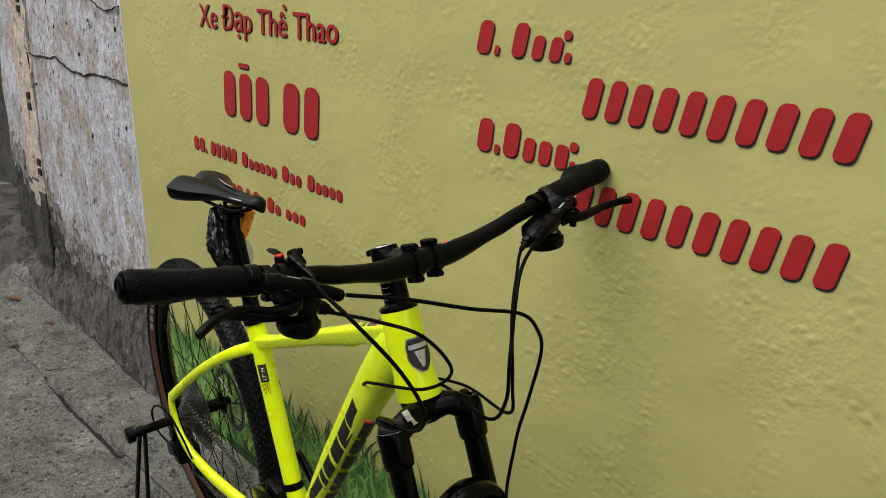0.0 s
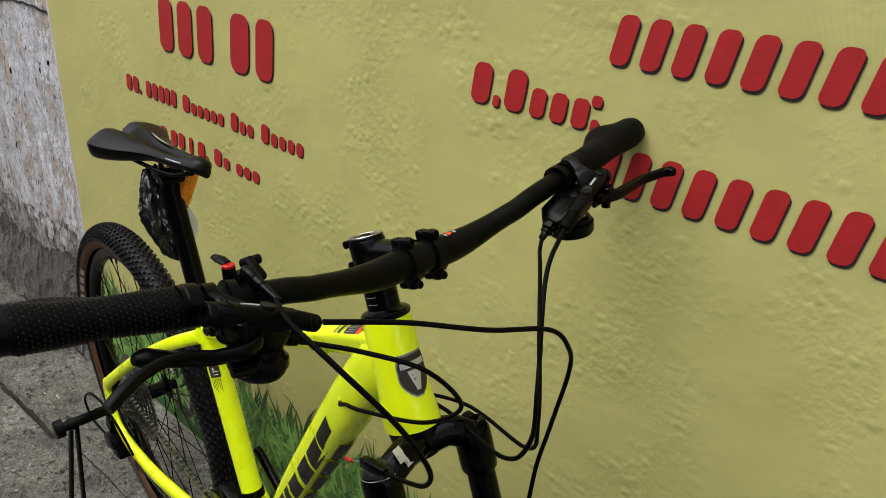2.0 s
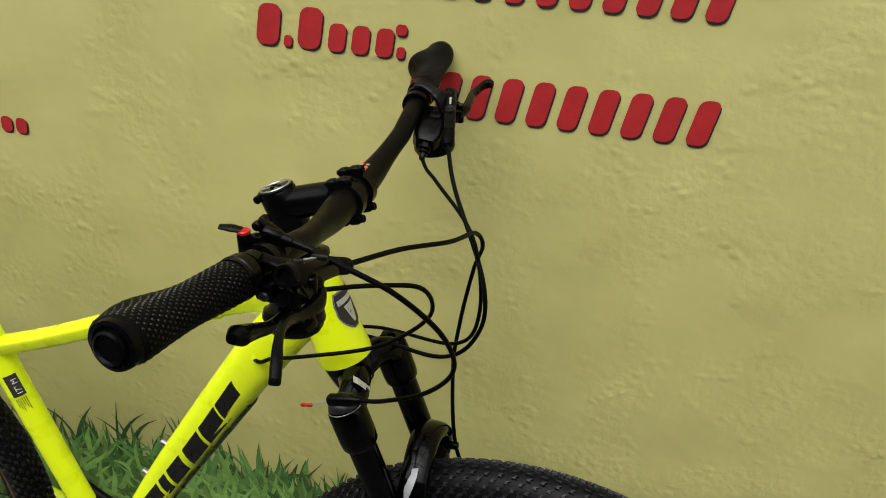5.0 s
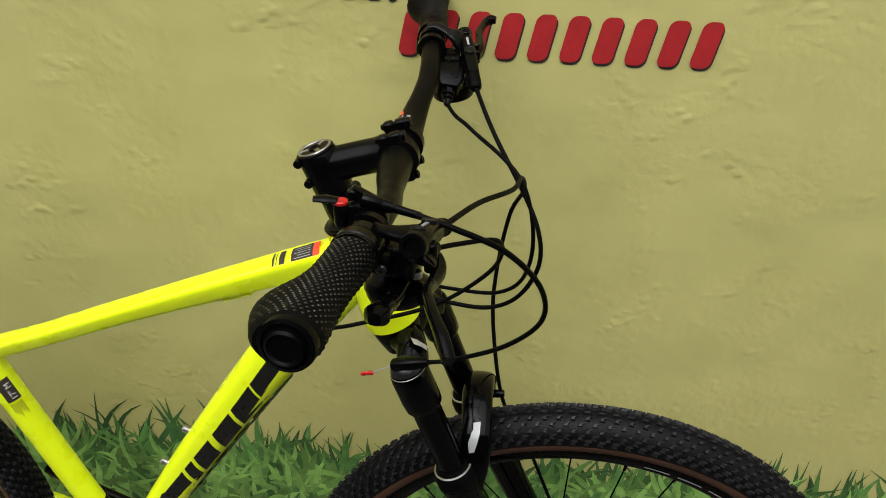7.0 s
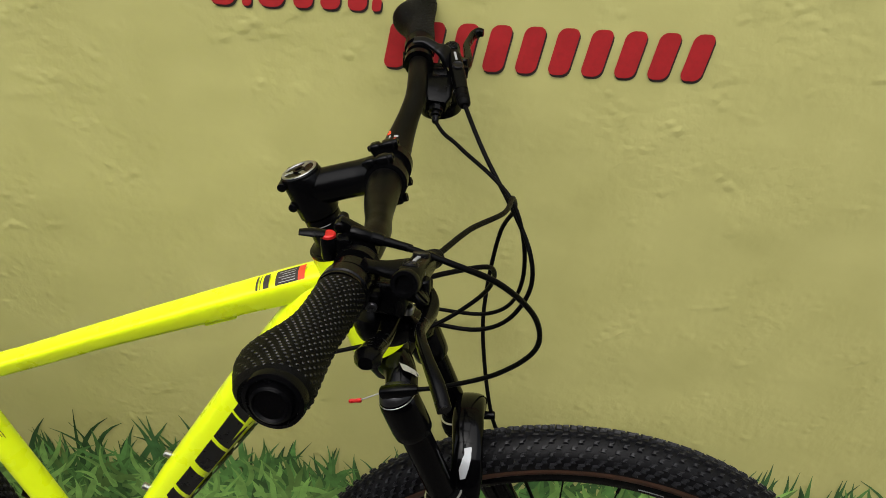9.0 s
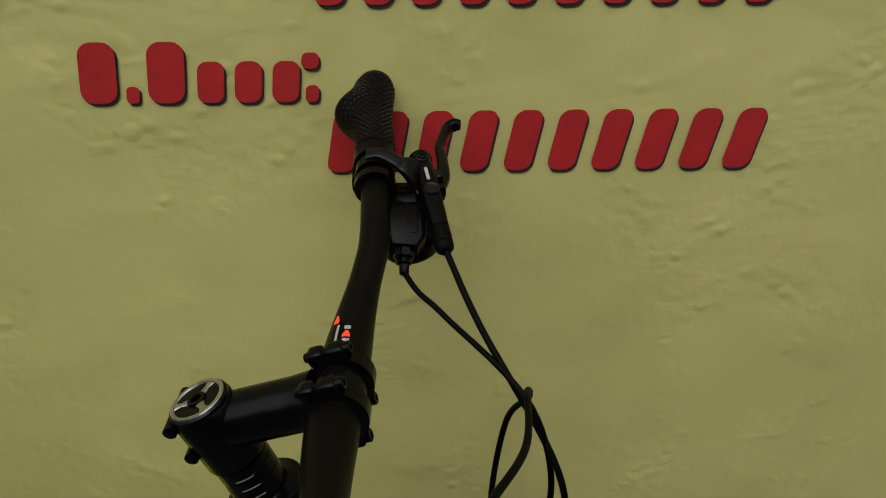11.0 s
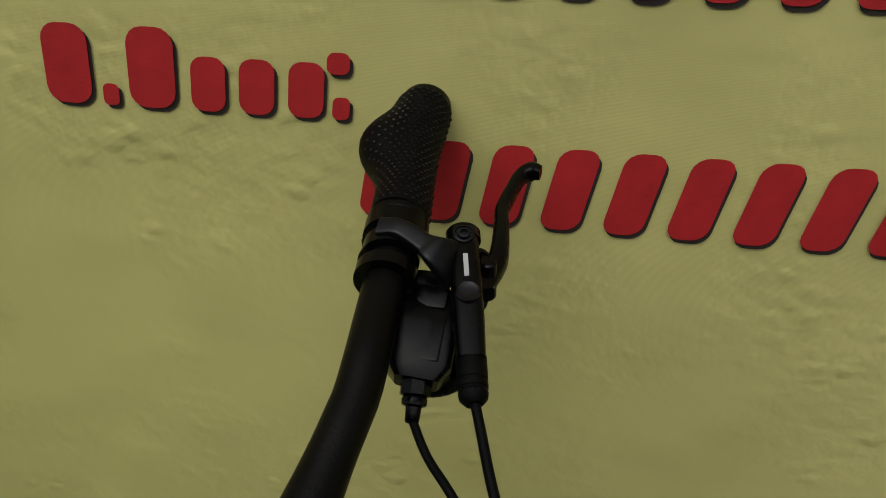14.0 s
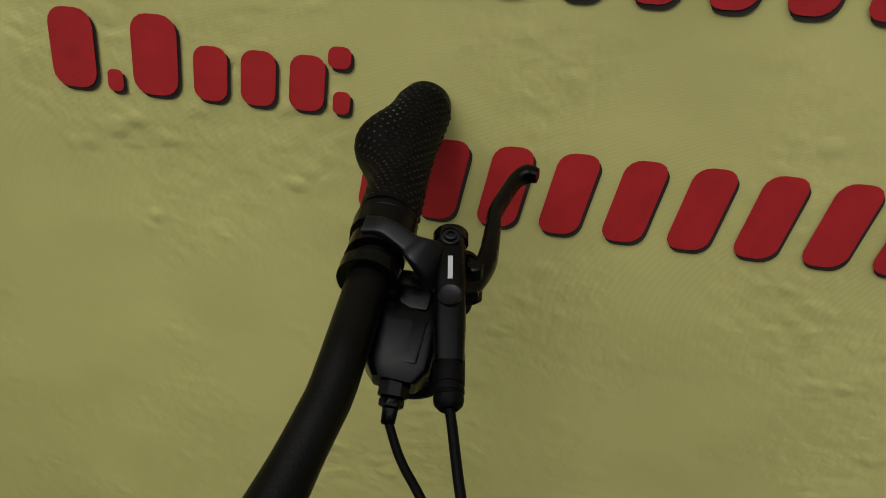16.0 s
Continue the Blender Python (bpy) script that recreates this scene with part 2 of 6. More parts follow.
CONCRETE = stone_material("worn_grey_concrete", (0.168, 0.163, 0.141), (0.108, 0.104, 0.088), (((0.235, 0.230, 0.204), 5, 1.0, 1.0, 0.50, 0.66, 0.2), ((0.070, 0.066, 0.052), 7, 1.0, 1.0, 0.52, 0.68, -0.3), ((0.29, 0.28, 0.25), 34, 1.0, 1.0, 0.60, 0.68, 0.3), ((0.030, 0.028, 0.022), 55, 1.0, 1.0, 0.58, 0.66, -0.9)), 0.88, 8, 1.0, 210, (0.40, 1.65), 0.018)
BATTER = stone_material("rough_broken_render", (0.135, 0.125, 0.112), (0.075, 0.070, 0.063), (((0.07, 0.062, 0.055), 20, 1.0, 0.8, 0.53, 0.60, -0.9), ((0.33, 0.315, 0.295), 22, 1.0, 0.8, 0.60, 0.66, 0.5)), 0.92, 12, 1.0, 110, (0.4, 1.5), 0.03)
MOSSY = stone_material("dark_mossy_concrete", (0.085, 0.080, 0.068), (0.045, 0.043, 0.036), (((0.045, 0.040, 0.03), 9, 1.0, 0.8, 0.50, 0.58, -0.6), ((0.055, 0.085, 0.025), 6, 1.0, 1.0, 0.60, 0.66, 0.4)), 0.9, 12, 0.9)
HEM = material("pale_banner_hem", (0.50, 0.46, 0.52), 0.6, vary=0.15, scale=30)
GAP = material("dark_gap", (0.012, 0.011, 0.01), 0.9)
SOIL = material("dark_damp_soil", (0.022, 0.020, 0.016), 0.95, vary=0.5, scale=120, bump=0.9, bump_scale=300)
LEAFY = material("dry_leaf", (0.22, 0.13, 0.06), 0.7, vary=0.3)


# ---- mesh helpers ----
def part(name, bm, mats, parent=None, label="", smooth=True, angle=40):
    """Links a bmesh as one mesh object under a thing or a part."""
    me = bpy.data.meshes.new(name)
    bmesh.ops.recalc_face_normals(bm, faces=bm.faces)
    bm.to_mesh(me)
    bm.free()
    for m in mats if isinstance(mats, (list, tuple)) else [mats]:
        me.materials.append(m)
    if smooth:
        me.polygons.foreach_set("use_smooth", [True] * len(me.polygons))
        me.set_sharp_from_angle(angle=radians(angle))
    ob = new(name, me)
    ob.parent = parent
    if label:
        ob["label"] = label
    return ob


def shared(name, me, parent, m=None, label=""):
    ob = new(name, me)
    ob.parent = parent
    if m is not None:
        ob.matrix_local = m
    if label:
        ob["label"] = label
    return ob


def spline(points, steps=8):
    """A smooth line through the points."""
    p = [Vector(q) for q in points]
    p = [2 * p[0] - p[1], *p, 2 * p[-1] - p[-2]]
    out = []
    for i in range(1, len(p) - 2):
        a, b, c, d = p[i - 1:i + 3]
        for k in range(steps):
            t = k / steps
            out.append(0.5 * (2 * b + (c - a) * t + (2 * a - 5 * b + 4 * c - d) * t * t + (3 * b - a - 3 * c + d) * t ** 3))
    out.append(p[-2])
    return out


def sweep(bm, line, radii, sides=12, up=(0, 1, 0), caps=True, mat=0, power=2.0):
    """A tube along a line. radii: one number, or one (across, along up) pair or number per point. power > 2 squares the section."""
    line = [Vector(q) for q in line]
    if not isinstance(radii, list):
        radii = [radii] * len(line)
    elif len(radii) != len(line):
        src = radii
        radii = []
        for i in range(len(line)):
            f = i / (len(line) - 1) * (len(src) - 1)
            k = min(int(f), len(src) - 2)
            a, b = src[k], src[k + 1]
            g = f - k
            radii.append((a[0] * (1 - g) + b[0] * g, a[1] * (1 - g) + b[1] * g) if isinstance(a, tuple) else a * (1 - g) + b * g)
    rings, u = [], Vector(up)
    for i, p in enumerate(line):
        d = (line[min(i + 1, len(line) - 1)] - line[max(i - 1, 0)]).normalized()
        u = (u - d * u.dot(d))
        u = u.normalized() if u.length > 1e-6 else d.orthogonal().normalized()
        s = d.cross(u)
        r = radii[i]
        ra, rb = r if isinstance(r, tuple) else (r, r)
        ring = []
        for k in range(sides):
            a = 2 * math.pi * k / sides
            c, w = math.cos(a), math.sin(a)
            c, w = math.copysign(abs(c) ** (2 / power), c), math.copysign(abs(w) ** (2 / power), w)
            ring.append(bm.verts.new(p + s * (c * ra) + u * (w * rb)))
        rings.append(ring)
    for a, b in zip(rings, rings[1:]):
        for k in range(sides):
            f = bm.faces.new((a[k], a[(k + 1) % sides], b[(k + 1) % sides], b[k]))
            f.material_index = mat
    if caps:
        for ring in (rings[0][::-1], rings[-1]):
            bm.faces.new(ring).material_index = mat
    return rings


def rod(bm, a, b, ra, rb=None, sides=16, mat=0):
    sweep(bm, [a, b], [ra, ra if rb is None else rb], sides, (0, 1, 0) if abs((Vector(b) - Vector(a)).normalized().y) < 0.9 else (0, 0, 1), mat=mat)


def turned(bm, centre, axis, profile, sides=32, mats=None):
    """A turned solid: profile of (distance along the axis, radius)."""
    axis = Vector(axis).normalized()
    u = axis.orthogonal().normalized()
    v = axis.cross(u)
    rings = []
    for h, r in profile:
        rings.append([bm.verts.new(Vector(centre) + axis * h + (u * math.cos(2 * math.pi * k / sides) + v * math.sin(2 * math.pi * k / sides)) * max(r, 1e-4)) for k in range(sides)])
    for i, (a, b) in enumerate(zip(rings, rings[1:])):
        for k in range(sides):
            f = bm.faces.new((a[k], a[(k + 1) % sides], b[(k + 1) % sides], b[k]))
            f.material_index = mats[i] if mats else 0
    bm.faces.new(rings[0][::-1])
    bm.faces.new(rings[-1])


def block(bm, m, size, round_=0.15, seg=2, mat=0):
    """A box with rounded edges; round_ as a share of its smallest side."""
    made = bmesh.ops.create_cube(bm, size=1.0, matrix=m @ Matrix.Diagonal((*size, 1)))
    edges = {e for v in made["verts"] for e in v.link_edges}
    if round_:
        done = bmesh.ops.bevel(bm, geom=list(edges), offset=round_ * min(size), segments=seg, affect="EDGES", profile=0.6)
        faces = done["faces"]
    for v in made["verts"]:
        if v.is_valid:
            for f in v.link_faces:
                f.material_index = mat


def aim(a, b, up=(0, 0, 1)):
    """A pose at a with its x axis towards b and z as near up as can be."""
    x = (Vector(b) - Vector(a)).normalized()
    y = Vector(up).cross(x).normalized()
    z = x.cross(y)
    m = Matrix((x, y, z)).transposed().to_4x4()
    m.translation = a
    return m


def loft(bm, rings, mat=0):
    vs = [[bm.verts.new(p) for p in r] for r in rings]
    n = len(vs[0])
    for a, b in zip(vs, vs[1:]):
        for k in range(n):
            bm.faces.new((a[k], a[(k + 1) % n], b[(k + 1) % n], b[k])).material_index = mat
    bm.faces.new(vs[0][::-1]).material_index = mat
    bm.faces.new(vs[-1]).material_index = mat


def lettering(name, body, size, m, mats, parent, label="", width=None, bold=0.0, apart=False, hook=-1):
    """Flat lettering in the built-in font; x to the right, y up in m."""
    cu = bpy.data.curves.new(name, "FONT")
    cu.body, cu.size, cu.offset = body, size, bold * size
    ob = new(name, cu)
    me = bpy.data.meshes.new_from_object(ob.evaluated_get(bpy.context.evaluated_depsgraph_get()))
    bpy.data.objects.remove(ob)
    if width:
        xs = [v.co.x for v in me.vertices]
        k = width / (max(xs) - min(xs))
        me.transform(Matrix.Translation((-min(xs) * k, 0, 0)) @ Matrix.Diagonal((k, 1, 1, 1)))
    if apart:
        # every letter, with its accents, as a piece of its own
        bm = bmesh.new()
        bm.from_mesh(me)
        bmesh.ops.remove_doubles(bm, verts=bm.verts[:], dist=0.00002)
        groups, seen = [], set()
        for v in bm.verts:
            if v in seen or not v.link_faces:
                continue
            island, todo = [], [v]
            seen.add(v)
            while todo:
                q = todo.pop()
                island.append(q)
                for e in q.link_edges:
                    o = e.other_vert(q)
                    if o not in seen:
                        seen.add(o)
                        todo.append(o)
            xs = [q.co.x for q in island]
            groups.append([min(xs), max(xs), island])
        groups.sort(key=lambda g: g[0])
        letters = []
        for g in groups:
            if letters and min(letters[-1][1], g[1]) - max(letters[-1][0], g[0]) > 0.4 * min(g[1] - g[0], letters[-1][1] - letters[-1][0]):
                letters[-1] = [min(letters[-1][0], g[0]), max(letters[-1][1], g[1]), letters[-1][2] + g[2]]
            else:
                letters.append(g)
        for i, (lo, hi, verts) in enumerate(letters):
            one, copies = bmesh.new(), {}
            for v in verts:
                copies[v] = one.verts.new(m @ v.co)
            for f in {f for v in verts for f in v.link_faces}:
                one.faces.new([copies[v] for v in f.verts])
            if i == hook:
                # the small hook over a vowel
                top, last = max(v.co.y for v in verts), None
                for k in range(9):
                    a = radians(150 - 30 * k)
                    c = Vector(((lo + hi) / 2 + 0.10 * size, top + 0.10 * size, 0))
                    r = 0.075 * size if k < 7 else (0.075 - 0.03 * (k - 6)) * size
                    now = [one.verts.new(m @ (c + Vector((math.cos(a), math.sin(a), 0)) * (r + w))) for w in (-0.022 * size, 0.022 * size)]
                    if last:
                        one.faces.new((last[0], now[0], now[1], last[1]))
                    last = now
            part(name, one, mats, parent, smooth=False)
        bm.free()
        return None
    me.transform(m)
    me.materials.clear()
    me.materials.append(mats)
    return shared(name, me, parent, None, label)


# ---- the alley: ground and walls ----
GROUND = -0.013


def height(x, y):
    """Concrete of the alley: a worn slab joint along the wall and a steep rough batter at the old wall's foot."""
    z = GROUND + 0.008 * noise.noise((x * 2.2, y * 2.2, 0)) + 0.005 * noise.noise((x * 9, y * 9, 3)) + 0.003 * noise.noise((x * 31, y * 31, 5)) + 0.0015 * noise.noise((x * 75, y * 75, 5))
    joint = -0.277 + 0.012 * (x + 1.9) + 0.010 * noise.noise((x * 3, 1.7, 0)) + 0.008 * noise.noise((x * 14, 4.1, 0))
    if -2.6 < x < 1.5:
        d = abs(y - joint)
        wide = 0.013 + 0.006 * noise.noise((x * 6, 0, 9)) if -2.2 < x < -1.55 else 0.005
        deep = 0.034 if -2.2 < x < -1.55 else 0.010
        z += 0.012 / (1 + math.exp(-(y - joint) / 0.006)) - deep * math.exp(-(d / wide) ** 4)
    if -2.30 < x < -2.14 and -0.285 < y < -0.135:
        d = abs(x + 2.235 - 0.35 * (y + 0.26) + 0.012 * noise.noise((y * 20, 3, 0)))
        z -= 0.010 * math.exp(-(d / 0.005) ** 2)
    if x < -1.80:
        foot = min(1, (-1.80 - x) / 0.12)
        toe = -0.036 + min(0, max(-0.10, (x + 3.15) * 0.5)) + 0.020 * noise.noise((x * 5, 7, 0)) + 0.008 * noise.noise((x * 21, 7, 0))
        high = max(0.10, 0.11 + 0.176 * (x + 3.17), min(0.16, (-3.30 - x) * 1.0)) * (1 + 0.25 * noise.noise((x * 6, 1, 2)))
        rise = min(1.0, max(0.0, (y - toe) / (0.020 - toe)))
        z += foot * high * rise ** 0.75
        if rise > 0:
            z += foot * 0.008 * (noise.noise((x * 11, y * 40, 2)) + 0.5 * noise.noise((x * 27, y * 80, 4)))
        z -= 0.016 * math.exp(-((y - toe + 0.006) / 0.007) ** 2) * foot
    return z


def build_ground():
    bm = bmesh.new()
    xs = [-400, -60, -12, -6] + [-4.6 + 0.05 * i for i in range(28)] + [-3.2 + 0.009 * i for i in range(220)] + [-1.215 + 0.035 * i for i in range(87)] + [3, 6, 12, 60, 400]
    ys = [-400, -60, -12, -5, -3.2] + [-2.4 + 0.06 * i for i in range(25)] + [-0.92 + 0.012 * i for i in range(43)] + [-0.404 + 0.007 * i for i in range(46)] + [-0.082 + 0.0045 * i for i in range(24)] + [0.08, 0.4]
    grid = [[bm.verts.new((x, y, height(x, y) if -4.7 < x < 2 and -2.5 < y else GROUND - 0.004)) for y in ys] for x in xs]
    for a, b in zip(grid, grid[1:]):
        for j in range(len(ys) - 1):
            f = bm.faces.new((a[j], b[j], b[j + 1], a[j + 1]))
            p = f.calc_center_median()
            f.material_index = 1 if -4.6 < p.x < -1.78 and p.y > -0.040 + 0.015 * noise.noise(p * 9) else 0
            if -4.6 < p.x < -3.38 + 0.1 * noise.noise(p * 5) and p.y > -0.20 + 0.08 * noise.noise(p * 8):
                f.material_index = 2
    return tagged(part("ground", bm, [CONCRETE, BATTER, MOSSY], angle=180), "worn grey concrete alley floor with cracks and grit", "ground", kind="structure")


ground = build_ground()


def slab(name, mats, x0, x1, y0, y1, z0, z1, label, lean=0.0, **k):
    """A wall with thickness; lean: how far its ends shift with height."""
    bm = bmesh.new()
    step = k.get("step", 0.06)
    nx, nz = max(1, int((x1 - x0) / step)), max(1, int((z1 - z0) / step))
    rough = k.get("rough", 0.0)
    def worn(x, z):
        """How far the face has crumbled; deepest near the foot, with a ragged upper edge."""
        return min(1, max(0, (0.26 + 0.26 * min(1, max(0, (-2.75 - x) / 0.35)) + 0.10 * noise.noise((x * 4, 3, z * 4)) + 0.09 * noise.noise((x * 15, 3, z * 15)) + 0.05 * noise.noise((x * 45, 3, z * 45)) - z) / 0.10))
    def sheet(y, wobble):
        return [[bm.verts.new((x0 + (x1 - x0) * i / nx - lean * (z0 + (z1 - z0) * j / nz), y + wobble * noise.noise((i * step * 5.8, j * step * 5, x0)) + (rough * min(1, max(0, -1.95 - (x0 + (x1 - x0) * i / nx)) / 0.1) * worn(x0 + (x1 - x0) * i / nx, z0 + (z1 - z0) * j / nz) * (0.4 + noise.noise((i * step * 26, j * step * 26, 1)) + 0.7 * noise.noise((i * step * 60, j * step * 60, 1))) if wobble else 0), z0 + (z1 - z0) * j / nz)) for j in range(nz + 1)] for i in range(nx + 1)]
    a, b = sheet(y0, k.get("wobble", 0.0)), sheet(y1, 0)
    for i in range(nx):
        for j in range(nz):
            f = bm.faces.new((a[i][j], a[i + 1][j], a[i + 1][j + 1], a[i][j + 1]))
            if rough:
                p = f.calc_center_median()
                loss = worn(p.x, p.z) + 0.25 * noise.noise(p * 20) + 0.15 * noise.noise(p * 55) if p.x < -1.9 else 0
                f.material_index = 2 if loss > 0.75 else 1 if worn(p.x, p.z - 0.13) + 0.5 * noise.noise(p * 26) > 0.5 and p.x < -1.9 else 0
            bm.faces.new((b[i][j], b[i][j + 1], b[i + 1][j + 1], b[i + 1][j]))
    for i in range(nx):
        for j in (0, nz):
            bm.faces.new((a[i][j], a[i + 1][j], b[i + 1][j], b[i][j]))
    for j in range(nz):
        for i in (0, nx):
            bm.faces.new((a[i][j], a[i][j + 1], b[i][j + 1], b[i][j]))
    return tagged(part(name, bm, mats, angle=60), label, "wall", kind="structure")


slab("wall_north", PLASTER, -1.855, 4.5, 0.008, 0.25, -0.05, 2.6, "plastered masonry wall behind the banner")
old_wall = slab("wall_old", [PLASTER, SCUFFED, BATTER], -3.02, -1.857, 0.012, 0.24, -0.05, 2.6, "old blue-white plaster wall, cracked and flaking", 0.0, wobble=0.006, step=0.0125, rough=0.012)
slab("wall_pier", [PLASTER, SCUFFED, MOSSY], -3.66, -3.325, 0.05, 0.24, -0.05, 2.6, "grey plaster return of the broken brickwork", 0.0, wobble=0.01, step=0.02, rough=0.012)
slab("wall_recess", MOSSY, -8.0, -2.6, 0.25, 0.5, -0.05, 2.6, "dark plaster wall set back from the alley", 0.0, wobble=0.02)
# unseen wall added behind the camera; it cuts low sky light and darkens reflections
slab("unseen_wall_south", MOSSY, -9.0, 8.0, -3.3, -3.1, -0.05, 2.6, "unseen plain wall added across the alley to cut low sky light")


def masonry_end():
    """Broken end of the hollow brickwork; solid near-black blocks paint the shade of open cells."""
    root = tagged(new("wall_end"), "flaking cream end of hollow brickwork", "wall", kind="structure")
    bm = bmesh.new()
    rings = []
    for i in range(220):
        z = -0.04 + 0.012 * i
        ring = []
        for x, y in ((-3.33, 0.03), (-3.26, 0.012), (-3.18, 0.004), (-3.10, 0.003), (-3.025, 0.006), (-3.023, 0.2), (-3.33, 0.2)):
            p = Vector((x, y, z))
            ring.append(p + Vector((0.018 * noise.noise(p * 11) if y < 0.1 and x < -3.1 else 0, 0.010 * noise.noise(p * 17) if y < 0.1 else 0, 0)))
        rings.append(ring)
    loft(bm, rings)
    for f in bm.faces:
        p = f.calc_center_median()
        f.material_index = int(p.z < 0.44 + 0.12 * noise.noise(p * 5) + 0.10 * noise.noise(p * 17))
    part("brickwork", bm, [BRICKEND, MOSSY], root, angle=50)
    for z in (0.545, 0.585, 0.82, 0.865, 1.22, 1.26):
        bm = bmesh.new()
        block(bm, pose(-3.10 if z > 0.7 else -3.055, 0.0155, z, 0, random.uniform(-6, 6), 0), (0.044, 0.03, 0.030), 0.14)
        part("brick_cell", bm, GAP, root)


masonry_end()


def crack(name, points, width, parent, depth=0.004):
    bm = bmesh.new()
    line = spline(points, 10)
    line = [p + Vector((0.008 * noise.noise(p * 30), 0, 0.012 * noise.noise(p * 22))) for p in line]
    radii = [(width * (0.35 + 0.65 * abs(noise.noise(p * 40 + Vector((3, 0, 0))))), depth) for p in line]
    sweep(bm, line, radii, 6, (0, 1, 0))
    return part(name, bm, GAP, parent)


crack("crack", [(-3.10, 0.008, 1.05), (-2.88, 0.008, 1.045), (-2.70, 0.009, 1.055), (-2.52, 0.009, 1.02), (-2.24, 0.009, 1.035), (-1.975, 0.009, 1.03)], 0.006, old_wall)
crack("crack", [(-3.06, 0.008, 1.05), (-3.04, 0.008, 0.96), (-3.05, 0.008, 0.89)], 0.004, old_wall)
crack("crack", [(-3.02, 0.010, 1.32), (-2.7, 0.010, 1.29), (-2.4, 0.010, 1.30), (-2.15, 0.010, 1.26), (-2.0, 0.010, 1.28)], 0.003, old_wall)
# near-black flecks painted for the shade inside small pits
for i in range(15):
    z = random.uniform(0.35, 1.4)
    x = random.uniform(-3.0, -1.98)
    bm = bmesh.new()
    bmesh.ops.create_icosphere(bm, subdivisions=1, radius=1, matrix=pose(x, 0.010, z) @ Matrix.Diagonal((random.uniform(0.001, 0.003), 0.004, random.uniform(0.003, 0.012), 1)))
    part("pit", bm, GAP, old_wall)


def gravel():
    bm = bmesh.new()
    for i in range(900):
        x, y = random.uniform(-3.4, 0.3), random.uniform(-0.9, -0.04)
        r = random.choice((0.0015, 0.002, 0.003, 0.003, 0.005))
        bmesh.ops.create_icosphere(bm, subdivisions=1, radius=r, matrix=pose(x, y, height(x, y) + r * 0.3, random.uniform(0, 360), random.uniform(0, 360), 0) @ Matrix.Diagonal((1, random.uniform(0.6, 1), 0.6, 1)))
    return tagged(part("gravel", bm, material("pale_grit", (0.34, 0.32, 0.30), 0.9, vary=0.3, scale=90, random_tint=0.4)), "loose grit scattered on the concrete", "gravel", kind="stuff")


gravel()


def soil_seam(points, width):
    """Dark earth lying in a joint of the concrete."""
    bm = bmesh.new()
    line = spline(points, 24)
    last = None
    for i, p in enumerate(line):
        q = line[min(i + 1, len(line) - 1)] - line[max(i - 1, 0)]
        side = Vector((-q.y, q.x, 0)).normalized()
        end = math.sin(math.pi * (i + 0.4) / (len(line) - 0.2)) ** 0.5
        a, b = (width * end * (0.55 + 0.5 * noise.noise((p.x * 9, p.y * 9, s)) + 0.18 * noise.noise((p.x * 30, p.y * 30, s))) for s in (1, 7))
        now = []
        for d in (-max(0.0008, a), 0, max(0.0008, b)):
            r = p + side * d
            now.append(bm.verts.new((r.x, r.y, max(height(r.x, r.y), height(p.x, p.y)) + 0.0035)))
        if last:
            bm.faces.new((last[0], last[1], now[1], now[0]))
            bm.faces.new((last[1], last[2], now[2], now[1]))
        last = now
    part("soil_seam", bm, SOIL, ground)


soil_seam([(-2.23, -0.288, 0), (-2.10, -0.286, 0), (-1.95, -0.283, 0), (-1.80, -0.276, 0), (-1.66, -0.271, 0), (-1.54, -0.264, 0)], 0.015)
soil_seam([(-2.7, -0.30, 0), (-2.5, -0.297, 0), (-2.23, -0.288, 0)], 0.004)
soil_seam([(-1.56, -0.265, 0), (-1.40, -0.255, 0), (-1.2, -0.247, 0), (-0.9, -0.242, 0)], 0.003)
soil_seam([(-2.245, -0.27, 0), (-2.23, -0.235, 0), (-2.235, -0.205, 0), (-2.20, -0.165, 0)], 0.003)
soil_seam([(-2.48, -0.040, 0), (-2.33, -0.037, 0), (-2.16, -0.042, 0), (-2.02, -0.046, 0), (-1.90, -0.044, 0)], 0.007)
soil_seam([(-3.35, -0.10, 0), (-3.1, -0.060, 0), (-2.85, -0.048, 0), (-2.6, -0.042, 0)], 0.004)


def leaf(x, y, size, turn):
    bm = bmesh.new()
    rows = []
    for i in range(7):
        t = i / 6
        w = size * 0.32 * math.sin(math.pi * min(1, t * 0.92 + 0.05))
        rows.append([bm.verts.new((size * (t - 0.5), s * w, 0.006 + 0.004 * math.sin(3 * t) + 0.3 * abs(s) * w)) for s in (-1, 0, 1)])
    for a, b in zip(rows, rows[1:]):
        for k in range(2):
            bm.faces.new((a[k], a[k + 1], b[k + 1], b[k]))
    bmesh.ops.solidify(bm, geom=bm.faces[:], thickness=0.0008)
    ob = tagged(part("fallen_leaf", bm, LEAFY), "dry brown leaf lying on the concrete", "leaf")
    ob.matrix_world = pose(x, y, height(x, y), 0, 0, turn)


leaf(-3.05, -0.16, 0.07, 30)
leaf(-2.55, -0.30, 0.045, 100)
leaf(-2.7, -0.12, 0.04, 200)


